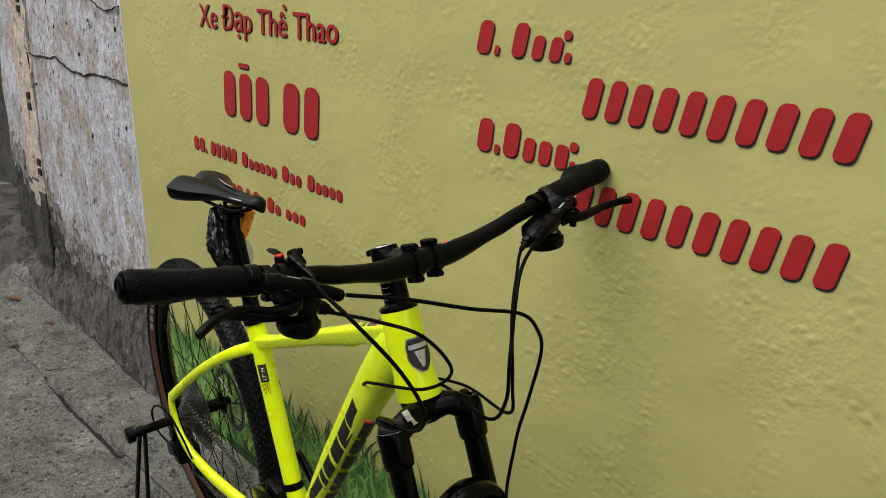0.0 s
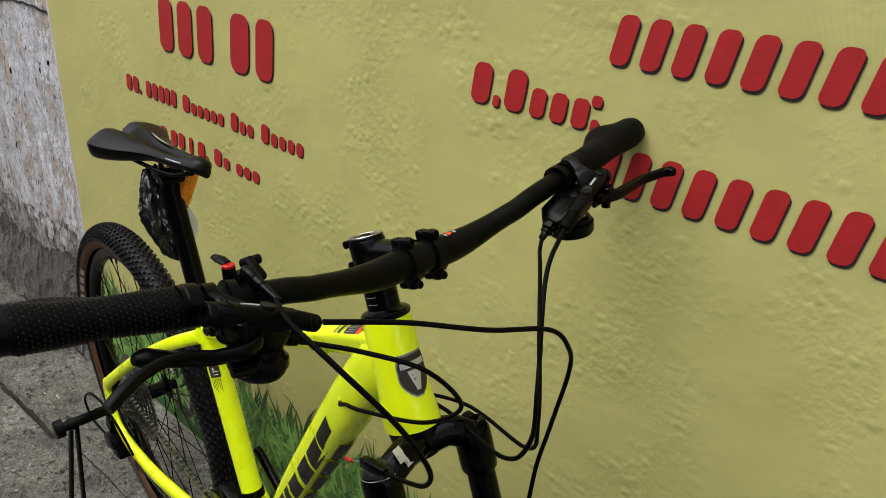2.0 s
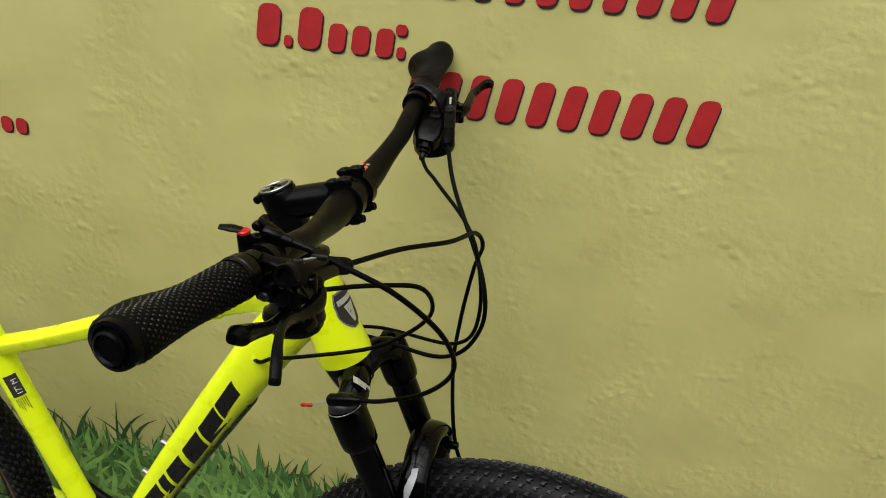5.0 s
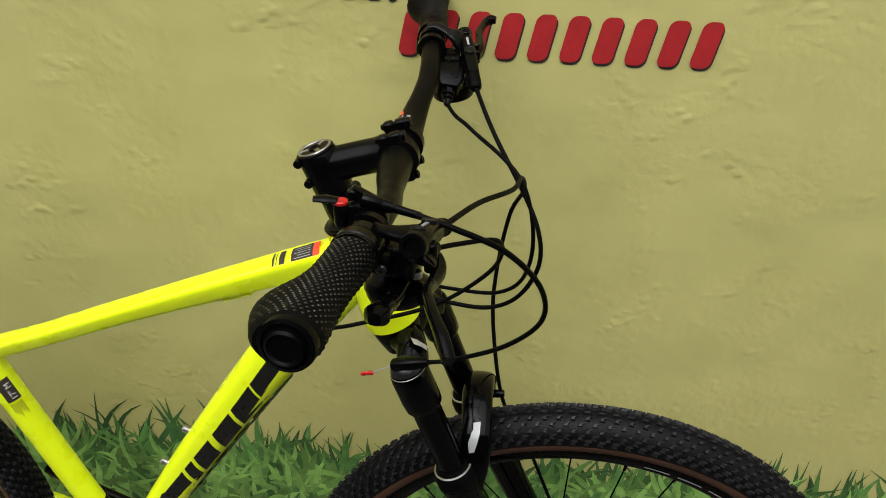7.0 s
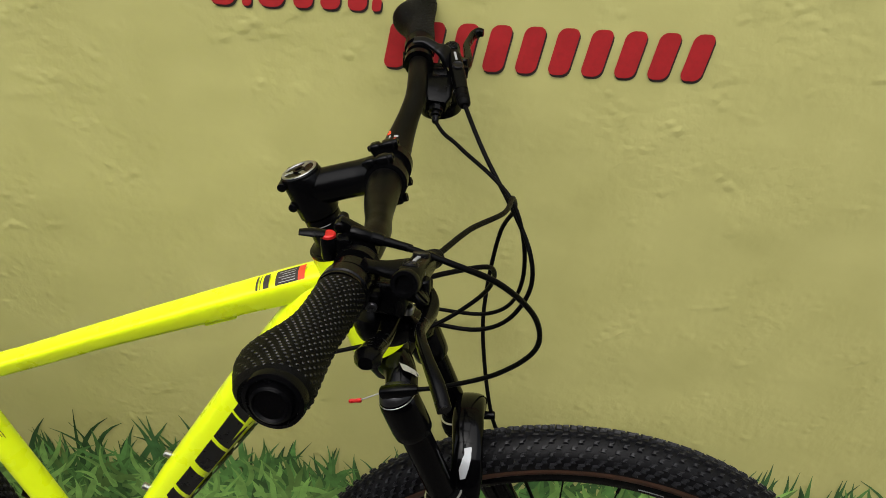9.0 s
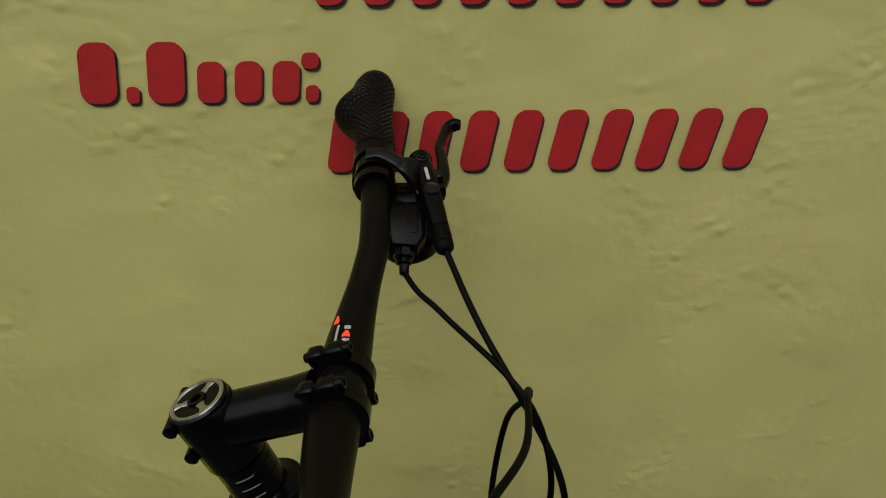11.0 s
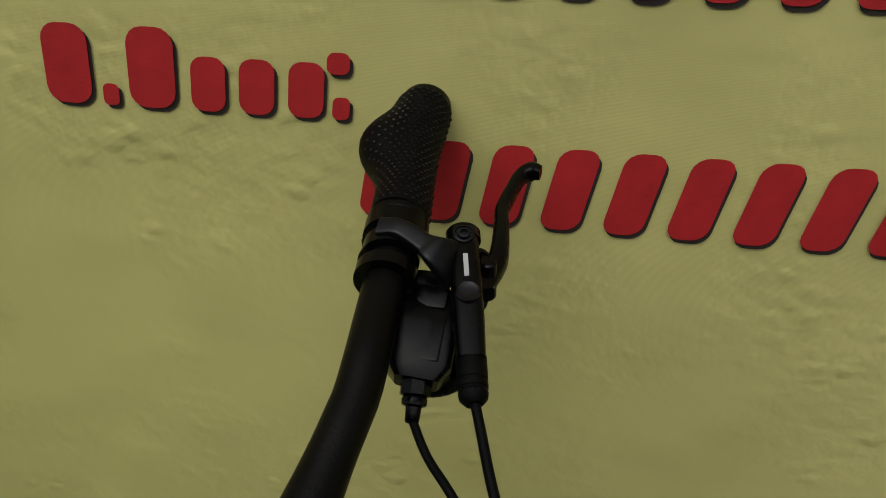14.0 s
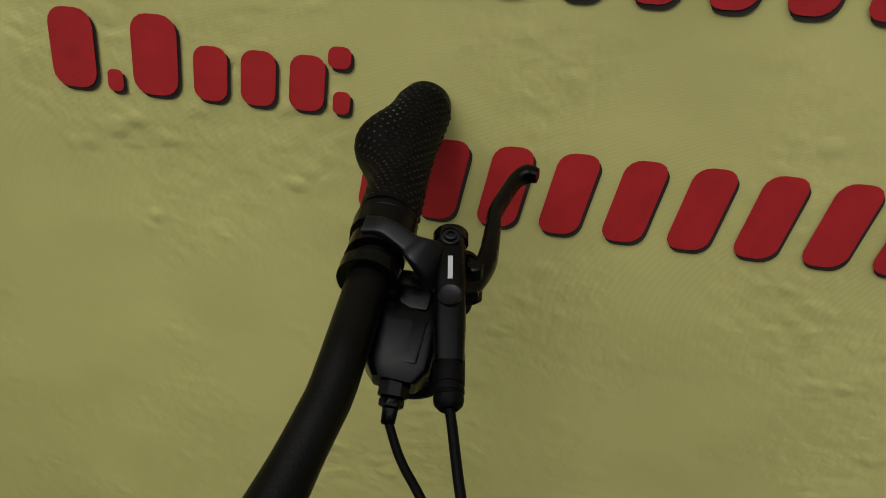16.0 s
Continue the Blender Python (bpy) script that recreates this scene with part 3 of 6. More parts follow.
# ---- the printed banner ----
def build_banner():
    root = tagged(new("banner"), "olive-yellow printed vinyl banner with red lettering and a grass border", "banner")
    bm = bmesh.new()
    right, top = 3.2, 1.95
    corners = [(-1.862, 0.0), (right, 0.0), (right, top), (-1.862 - 0.105 * top, top)]
    f = [bm.verts.new((x, 0.0, z)) for x, z in corners]
    b = [bm.verts.new((x, 0.006, z)) for x, z in corners]
    bm.faces.new(f)
    bm.faces.new(b[::-1])
    for i in range(4):
        bm.faces.new((f[i], f[(i + 1) % 4], b[(i + 1) % 4], b[i]))
    part("sheet", bm, BANNER, root, smooth=False)
    bm = bmesh.new()
    sweep(bm, [(-1.864, 0.002, 0.0), (-1.864 - 0.105 * top, 0.002, top)], [(0.006, 0.004)] * 2, 8, up=(0, 1, 0))
    part("hem", bm, HEM, root, "pale lilac folded edge")

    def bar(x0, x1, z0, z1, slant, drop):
        """One plain bar of print with its dark drop shadow, printed as offset ink."""
        for name, mat, y, dx, dz in (("print_drop_shadow", INK, -0.0012, drop * 0.45, -drop * 0.9), ("print_bar", RED, -0.0026, 0, 0)):
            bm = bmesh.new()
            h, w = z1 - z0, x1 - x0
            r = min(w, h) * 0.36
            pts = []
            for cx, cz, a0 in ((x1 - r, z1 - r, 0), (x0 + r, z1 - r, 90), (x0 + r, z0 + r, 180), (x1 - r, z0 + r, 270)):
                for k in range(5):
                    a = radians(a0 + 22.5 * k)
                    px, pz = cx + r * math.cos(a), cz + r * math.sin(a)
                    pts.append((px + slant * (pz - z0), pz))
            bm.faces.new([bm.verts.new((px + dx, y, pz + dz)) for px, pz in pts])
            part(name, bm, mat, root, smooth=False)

    def row(x0, x1, z0, z1, widths, slant=0.22, drop=0.004, fill=0.64):
        """A row of bars; a negative width is a gap, below 0.4 a dot."""
        total = sum(abs(w) for w in widths)
        x = x0
        for w in widths:
            step = (x1 - x0) * abs(w) / total
            if 0 < w < 0.4:
                bar(x + 0.1 * step, x + 0.9 * step, z0, z0 + 0.28 * (z1 - z0), slant, drop)
            elif w > 0:
                tall = z1 if w not in (0.8, 0.81) else z0 + 0.68 * (z1 - z0)
                bar(x + step * (1 - fill) / 2, x + step * (1 + fill) / 2, z0, tall, slant, drop)
            x += step

    row(-1.339, -1.093, 1.032, 1.146, [1, 1, 1], 0.02, 0.005, 0.72)
    row(-1.050, -0.879, 1.032, 1.146, [1.15, 1], 0.05, 0.005, 0.72)
    bar(-1.245, -1.195, 1.159, 1.171, 0.0, 0.004)
    row(-1.522, -0.792, 0.908, 0.946, [1, 1, 0.3, -0.6, 0.9, 0.9, 0.9, 0.7, 0.9, -0.6, 1.1, 0.8, 0.8, 0.8, 0.8, 0.8, -0.6, 1, 0.8, 0.8, -0.6, 1, 0.8, 0.8, 0.8, 0.8], 0.04, 0.003, 0.74)
    row(-1.364, -0.943, 0.815, 0.852, [1, 0.3, 0.9, 0.9, -0.4, 0.5, -0.4, 1, 0.3, -0.5, 1, 0.8, -0.5, 0.8, 0.8, 0.8], 0.04, 0.003, 0.74)
    row(-0.407, -0.188, 1.265, 1.320, [1.1, 0.3, -0.4, 1, 0.8, 0.8, 0.35], 0.2, 0.0035)
    bar(-0.174, -0.158, 1.130, 1.145, 0.1, 0.0035)
    bar(-0.205, -0.190, 1.300, 1.314, 0.1, 0.0035)
    row(-0.390, -0.159, 1.098, 1.156, [1.1, 0.35, 1.1, 0.8, 0.81, 0.8, 0.35], 0.12, 0.0035, 0.72)
    row(-0.166, 0.262, 1.187, 1.248, [1] * 10, 0.2)
    row(-0.166, 0.268, 1.026, 1.088, [1] * 10, 0.2)
    upright = Matrix(((1, 0, 0, 0), (0, 0, -1, 0), (0, 1, 0, 0), (0, 0, 0, 1)))
    # the dark copies under the title are its printed drop shadow
    for name, mat, y, d, e in (("print_drop_shadow", INK, -0.0010, 0.0030, -0.0028), ("print_drop_shadow", INK, -0.0014, 0.0005, -0.0028), ("title_letter", RED, -0.0026, -0.0022, 0), ("title_letter", RED, -0.0030, 0, 0), ("title_letter", RED, -0.0034, 0.0022, 0)):
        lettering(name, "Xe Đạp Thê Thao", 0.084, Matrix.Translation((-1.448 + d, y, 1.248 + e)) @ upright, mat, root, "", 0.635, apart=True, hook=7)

    def turf_top(x):
        return 0.285 + 0.035 * noise.noise((x * 2.6, 3, 0)) + 0.035 * noise.noise((x * 7, 3, 2))

    # the dense foot of the printed turf, with a ragged upper edge
    bm = bmesh.new()
    last = None
    for i in range(741):
        x = -1.84 + 0.006 * i
        now = [bm.verts.new((x, -0.0006, z)) for z in (0.004, turf_top(x) - 0.035 + 0.02 * noise.noise((x * 60, 1, 1)))]
        if last:
            bm.faces.new((last[0], now[0], now[1], last[1]))
        last = now
    part("printed_turf", bm, GRASS_BACK, root, "dense dark green printed turf", smooth=False)

    def blades(name, count, mat, y, low, high, seed, wide, upright=0.5):
        """Printed leaves: each a tapered strip that leans and bows; rooted all over the turf."""
        rnd = random.Random(seed)
        bm = bmesh.new()
        for i in range(count):
            x = rnd.uniform(-1.84, 2.6)
            crest = turf_top(x)
            root_z = (0.10 + 0.90 * rnd.random() ** 0.8) * (crest - 0.035)
            long = low + (high - low) * rnd.random() ** 1.8
            ang = rnd.gauss(0.0, upright)
            bow = rnd.gauss(0.0, 0.45)
            w = wide * rnd.uniform(0.55, 1.25)
            yy = y - rnd.random() * 0.0007
            px, pz = x, root_z
            left = right = None
            for k in range(7):
                t = k / 6
                a = ang + bow * t * 1.6
                ww = w * math.sin(math.pi * min(1.0, 0.22 + 0.80 * t)) if k < 6 else 0.0003
                a_, b_ = bm.verts.new((max(-1.85, px - ww * math.cos(a)), yy, max(0.003, pz + ww * math.sin(a)))), bm.verts.new((max(-1.848, px + ww * math.cos(a)), yy, max(0.003, pz - ww * math.sin(a))))
                if left is not None:
                    bm.faces.new((left, right, b_, a_))
                left, right = a_, b_
                px, pz = px + long / 6 * math.sin(a), pz + long / 6 * math.cos(a)
        ob = part(name, bm, mat, root, "printed green grass blades", smooth=False)
        ob["kind"] = "stuff"

    blades("printed_grass", 3000, GRASS_BACK, -0.0008, 0.05, 0.150, 3, 0.0052, 0.45)
    blades("printed_grass", 3600, GRASS_MID, -0.0016, 0.04, 0.125, 5, 0.0062, 0.70)
    blades("printed_grass", 2400, GRASS_FRONT, -0.0024, 0.035, 0.105, 8, 0.0058, 0.80)
    return root


build_banner()



# ---- the mountain bike ----
BIKE = tagged(new("mountain_bike"), "fluorescent yellow mountain bike with black parts, parked along the banner", "bicycle")
BIKE.matrix_world = pose(-0.5954, -0.2450, 0, 0, 0, -5.0) @ pose(0, 0, 0, 4.2, 0, 0)
AXIS = Vector((-0.347, 0, 0.938))
LEG = Vector((-0.347, 0, 0.938))
PIVOT = Vector((0.4645, 0, 0.881))
STEER = Matrix.Translation(PIVOT) @ Matrix.Rotation(radians(2.8), 4, AXIS) @ Matrix.Translation(-PIVOT)
MIRROR = Matrix.Diagonal((1, -1, 1, 1))
WHEEL_R = 0.367
FRONT_HUB, REAR_HUB = Vector((0.717, 0, 0.354)), Vector((-0.410, 0, 0.387))
BB = Vector((0.070, 0, 0.316))
SEAT_TOP = Vector((-0.0725, 0, 0.7416))


def on_axis(z):
    return Vector((0.4645 - (z - 0.881) * 0.37, 0, z))


def steered(bm):
    bm.transform(STEER)
    return bm


def tube_patch(name, a, b, ra, rb, s0, s1, th0, th1, slant, mat, parent, grow=0.0006, up=(0, 1, 0), label=""):
    """A thin decal on a tube from a to b: s along it in metres, th round it in degrees (0 is up, 90 towards +y)."""
    a, b = Vector(a), Vector(b)
    d = (b - a).normalized()
    u = Vector(up)
    u = (u - d * u.dot(d)).normalized()
    w = u.cross(d)
    if w.z < 0:
        w = -w
    bm = bmesh.new()
    n = 6
    rows = []
    for i in range(n + 1):
        row = []
        for j in range(n + 1):
            f = j / n
            th = radians(th0 + (th1 - th0) * f)
            s = s0 + (s1 - s0) * i / n + slant * (f - 0.5)
            t = s / (b - a).length
            r0, r1 = ra[0] * (1 - t) + rb[0] * t + grow, ra[1] * (1 - t) + rb[1] * t + grow
            row.append(bm.verts.new(a + d * s + w * math.cos(th) * r0 + u * math.sin(th) * r1))
        rows.append(row)
    for p, q in zip(rows, rows[1:]):
        for j in range(n):
            bm.faces.new((p[j], p[j + 1], q[j + 1], q[j]))
    return part(name, bm, mat, parent, label)


def keystone(bm, line, radii, sides=32):
    """The top tube: a squared section, wide on top and drawn in below. radii: (half height, half width)."""
    rings = []
    for i, p in enumerate(line):
        d = (line[min(i + 1, len(line) - 1)] - line[max(i - 1, 0)]).normalized()
        w = Vector((-d.z, 0, d.x)) if d.x > 0 else Vector((d.z, 0, -d.x))
        f = i / (len(line) - 1) * (len(radii) - 1)
        k = min(int(f), len(radii) - 2)
        ra, rb = (radii[k][j] * (1 - f + k) + radii[k + 1][j] * (f - k) for j in (0, 1))
        ring = []
        for j in range(sides):
            a = 2 * math.pi * j / sides
            c, q = (math.copysign(abs(v) ** 0.52, v) for v in (math.cos(a), math.sin(a)))
            ring.append(p + w * (q * ra + 0.10 * ra * (1 - c * c)) + Vector((0, c * rb * (1 + 0.20 * q), 0)))
        rings.append(ring)
    loft(bm, rings)


def build_frame():
    bm = bmesh.new()
    # head tube, flared towards the fork
    ht, hb = on_axis(0.949), on_axis(0.833)
    sweep(bm, [ht, on_axis(0.943), on_axis(0.900), on_axis(0.862), on_axis(0.840), hb], [0.0262, 0.0272, 0.0275, 0.0295, 0.032, 0.0315], 28)
    # top tube, deep at the head and slim at the seat
    tt = spline([on_axis(0.915), (0.431, 0, 0.907), (0.3655, 0, 0.8835), (0.1850, 0, 0.8065), (0.039, 0, 0.7402), (-0.0565, 0, 0.7005)], 6)
    keystone(bm, tt, [(0.022, 0.0185), (0.0200, 0.0180), (0.0158, 0.0168), (0.0124, 0.0152), (0.0116, 0.0145), (0.0125, 0.0145)])
    # down tube
    dt = spline([(0.449, 0, 0.910), (0.427, -0.001, 0.8815), (0.3735, -0.002, 0.8076), (0.261, -0.002, 0.6417), (0.1685, -0.001, 0.494), BB], 6)
    sweep(bm, dt, [(0.029, 0.0215), (0.0325, 0.0250), (0.0315, 0.0250), (0.0268, 0.0238), (0.0250, 0.0230), (0.026, 0.026)], 32, power=2.7)
    # gusset under the head joint
    sweep(bm, spline([on_axis(0.898), (0.428, 0, 0.890), (0.400, 0, 0.870)], 4), [(0.020, 0.018), (0.020, 0.018), (0.016, 0.014)], 16)
    # seat tube and bottom bracket shell
    sweep(bm, [SEAT_TOP, SEAT_TOP.lerp(BB, 0.02), SEAT_TOP.lerp(BB, 0.25), SEAT_TOP.lerp(BB, 0.6), BB], [0.0193, 0.0190, 0.0184, 0.0180, 0.0185], 24)
    turned(bm, BB + Vector((0, -0.037, 0)), (0, 1, 0), [(0, 0.020), (0.001, 0.0215), (0.073, 0.0215), (0.074, 0.020)], 28)
    root = part("frame", bm, NEON, BIKE, "fluorescent yellow painted alloy frame")
    for s in (-1, 1):
        bm = bmesh.new()
        stay = spline([(-0.0565, 0.016 * s, 0.696), (-0.12, 0.046 * s, 0.662), (-0.23, 0.067 * s, 0.588), (-0.345, 0.081 * s, 0.498), (-0.408, 0.086 * s, 0.446)], 6)
        sweep(bm, stay, [(0.0125, 0.0105), (0.0115, 0.0095), (0.0105, 0.009), (0.0105, 0.008), (0.012, 0.007)], 14, power=2.4)
        part("seat_stay", bm, NEON, root)
        bm = bmesh.new()
        plate = spline([(-0.402, 0.086 * s, 0.455), (-0.414, 0.086 * s, 0.428), (-0.404, 0.086 * s, 0.388), (-0.365, 0.086 * s, 0.352), (-0.300, 0.083 * s, 0.334)], 6)
        sweep(bm, plate, [(0.011, 0.006), (0.014, 0.006), (0.019, 0.006), (0.016, 0.007), (0.013, 0.009)], 14, power=2.6)
        part("dropout", bm, NEON, root)
        bm = bmesh.new()
        stay = spline([(-0.315, 0.084 * s, 0.338), (-0.22, 0.077 * s, 0.332), (-0.10, 0.062 * s, 0.332), (0.0, 0.043 * s, 0.325), BB + Vector((0, 0.025 * s, 0))], 6)
        sweep(bm, stay, [(0.0125, 0.009), (0.014, 0.010), (0.015, 0.010), (0.017, 0.010), (0.018, 0.012)], 14, power=2.4)
        part("chain_stay", bm, NEON, root)
    # blocks of lettering along the down tube, both flanks
    a, b = Vector((0.3735, -0.002, 0.8076)), Vector((0.1685, -0.001, 0.494))
    for s0, wide in ((0.046, 0.054), (0.104, 0.052), (0.163, 0.050), (0.226, 0.046), (0.280, 0.022), (0.310, 0.084)):
        tube_patch("decal_block", a, b, (0.0318, 0.0254), (0.0256, 0.0234), s0, s0 + wide, -130, -36, -0.027, DECALINK, root)
        tube_patch("decal_block", a, b, (0.0318, 0.0254), (0.0256, 0.0234), s0 + 0.030, s0 + 0.026 + wide, -216, -146, -0.010, DECALINK, root)
    # badge on the head tube: a dark shield with a pale edge and a plain silver wedge
    for name, mat, g, half, h0, h1 in (("badge_rim", GREY, 0.0006, 0.0196, 0.9130, 0.8675), ("badge_groove", INK, 0.0009, 0.0190, 0.9122, 0.8683), ("badge_line", GREY, 0.0011, 0.0186, 0.9117, 0.8688), ("head_badge", INK, 0.0013, 0.0181, 0.9111, 0.8694), ("badge_bar", SILVER, 0.0017, 0.0150, 0.9045, 0.8985), ("badge_wedge", SILVER, 0.0017, 0.0085, 0.8955, 0.8745)):
        bm = bmesh.new()
        rows = []
        for i in range(11):
            t = i / 10
            z = h0 + (h1 - h0) * t
            if name in ("badge_bar",):
                w = half
            elif name == "badge_wedge":
                w = half * (1 - 0.75 * t)
            else:
                w = half * (0.82 + 0.18 * math.sin(math.pi * min(1, t * 1.6))) if t < 0.5 else half * math.cos((t - 0.5) * math.pi * 0.93) ** 0.7
            row = []
            for j in range(9):
                th = (w * (j / 4 - 1)) / 0.0285
                r = 0.0278 + 0.0045 * max(0, (0.900 - z) / 0.065) ** 1.5 + g
                row.append(bm.verts.new(on_axis(z) + Vector((math.cos(th) * r * 0.938, math.sin(th) * r, math.cos(th) * r * 0.347))))
            rows.append(row)
        for p, q in zip(rows, rows[1:]):
            for j in range(8):
                bm.faces.new((p[j], p[j + 1], q[j + 1], q[j]))
        part(name, bm, mat, root)
    # size label on the seat tube
    down = (BB - SEAT_TOP).normalized()
    front = Vector((0.9515, 0, 0.3075))
    tube_patch("size_label", SEAT_TOP, BB, (0.0194, 0.0194), (0.0188, 0.0188), 0.084, 0.119, -70, -18, 0, INK, root, label="small black frame size label")
    for i, th in enumerate((-68, -60, -52, -44, -36, -28)):
        tube_patch("small_print", SEAT_TOP, BB, (0.0192, 0.0192), (0.0184, 0.0184), 0.122, 0.136 + 0.004 * (i % 3), th, th + 2.5, 0, INK, root)
    out = front * math.cos(radians(-38)) + Vector((0, 1, 0)) * math.sin(radians(-38))
    side_way = out.cross(-down)
    m = Matrix((-down, side_way, out)).transposed().to_4x4()
    m.translation = SEAT_TOP + down * 0.116 + out * 0.0222 - side_way * 0.004
    lettering("size_mark", "17\" M", 0.011, m, WHITE, root)
    # warning label on top of the top tube
    tt_a, tt_b = Vector((0.425, 0, 0.9065)), Vector((0.1846, 0, 0.808))
    for name, mat, s0, s1 in (("warning_label", INK, 0.019, 0.046), ("warning_label", DECALRED, 0.011, 0.019), ("small_print", INK, 0.054, 0.061), ("small_print", INK, 0.0640, 0.0650), ("small_print", INK, 0.0675, 0.0700)):
        tube_patch(name, tt_a, tt_b, (0.0215, 0.0232), (0.0150, 0.0205), s0, s1, -42, 4, 0, mat, root, 0.0012)
    for k in range(5):
        tube_patch("print_line", tt_a, tt_b, (0.0215, 0.0232), (0.0150, 0.0205), 0.022, 0.042 - 0.004 * (k % 2), -37 + 7.5 * k, -35 + 7.5 * k, 0, GREY, root, 0.0015)
    # plate under the top tube where a cable leaves
    bm = bmesh.new()
    block(bm, aim((0.305, -0.001, 0.8405), (0.39, -0.001, 0.876)), (0.040, 0.010, 0.005), 0.35)
    part("cable_plate", bm, NEON, root)
    # slim rib added to stand in for shaded crease lines under the top tube
    bm = bmesh.new()
    sweep(bm, spline([(0.0435, 0, 0.7310), (0.190, 0, 0.7965), (0.285, 0, 0.8350), (0.360, 0, 0.8660)], 6), [(0.0020, 0.004), (0.0032, 0.0065), (0.0032, 0.0065), (0.0020, 0.004)], 12, power=3.0)
    part("underside_rib", bm, NEON, root)
    # cable port
    port = Vector((0.3815, -0.0275, 0.8168))
    bm = bmesh.new()
    turned(bm, port + Vector((0, 0.006, 0)), (0.25, -1, 0.1), [(0, 0.009), (0.004, 0.0085), (0.0055, 0.006), (0.0057, 0.0035)], 18)
    part("cable_port", bm, NEON, root)
    for p in ((0.2065, 0, 0.606), (0.1645, 0, 0.537)):
        bm = bmesh.new()
        turned(bm, p, (-0.86, -0.05, 0.5), [(0, 0.005), (0.0075, 0.005), (0.009, 0.0035)], 14)
        part("bottle_bolt", bm, STEEL, root)
    # seat collar and front derailleur band
    bm = bmesh.new()
    turned(bm, SEAT_TOP, Vector((-0.327, 0, 1)), [(-0.006, 0.0205), (-0.005, 0.0222), (0.008, 0.0222), (0.010, 0.0205)], 28)
    block(bm, pose(-0.0985, 0, 0.742), (0.014, 0.020, 0.013), 0.25)
    part("seat_collar", bm, BLACK, root)
    bm = bmesh.new()
    d = (BB - SEAT_TOP).normalized()
    turned(bm, SEAT_TOP.lerp(BB, 0.745) - d * 0.006, d, [(0, 0.0185), (0.001, 0.0200), (0.014, 0.0200), (0.015, 0.0185)], 28)
    block(bm, pose(0.010, -0.028, 0.408, 0, 15, 0), (0.05, 0.026, 0.04), 0.3)
    block(bm, pose(-0.005, -0.040, 0.395, 0, -20, 0), (0.085, 0.004, 0.03), 0.3)
    block(bm, pose(-0.005, -0.054, 0.395, 0, -20, 0), (0.085, 0.003, 0.03), 0.3)
    part("front_derailleur", bm, BLACK, BIKE, "black front derailleur clamped to the seat tube")
    return root


build_frame()


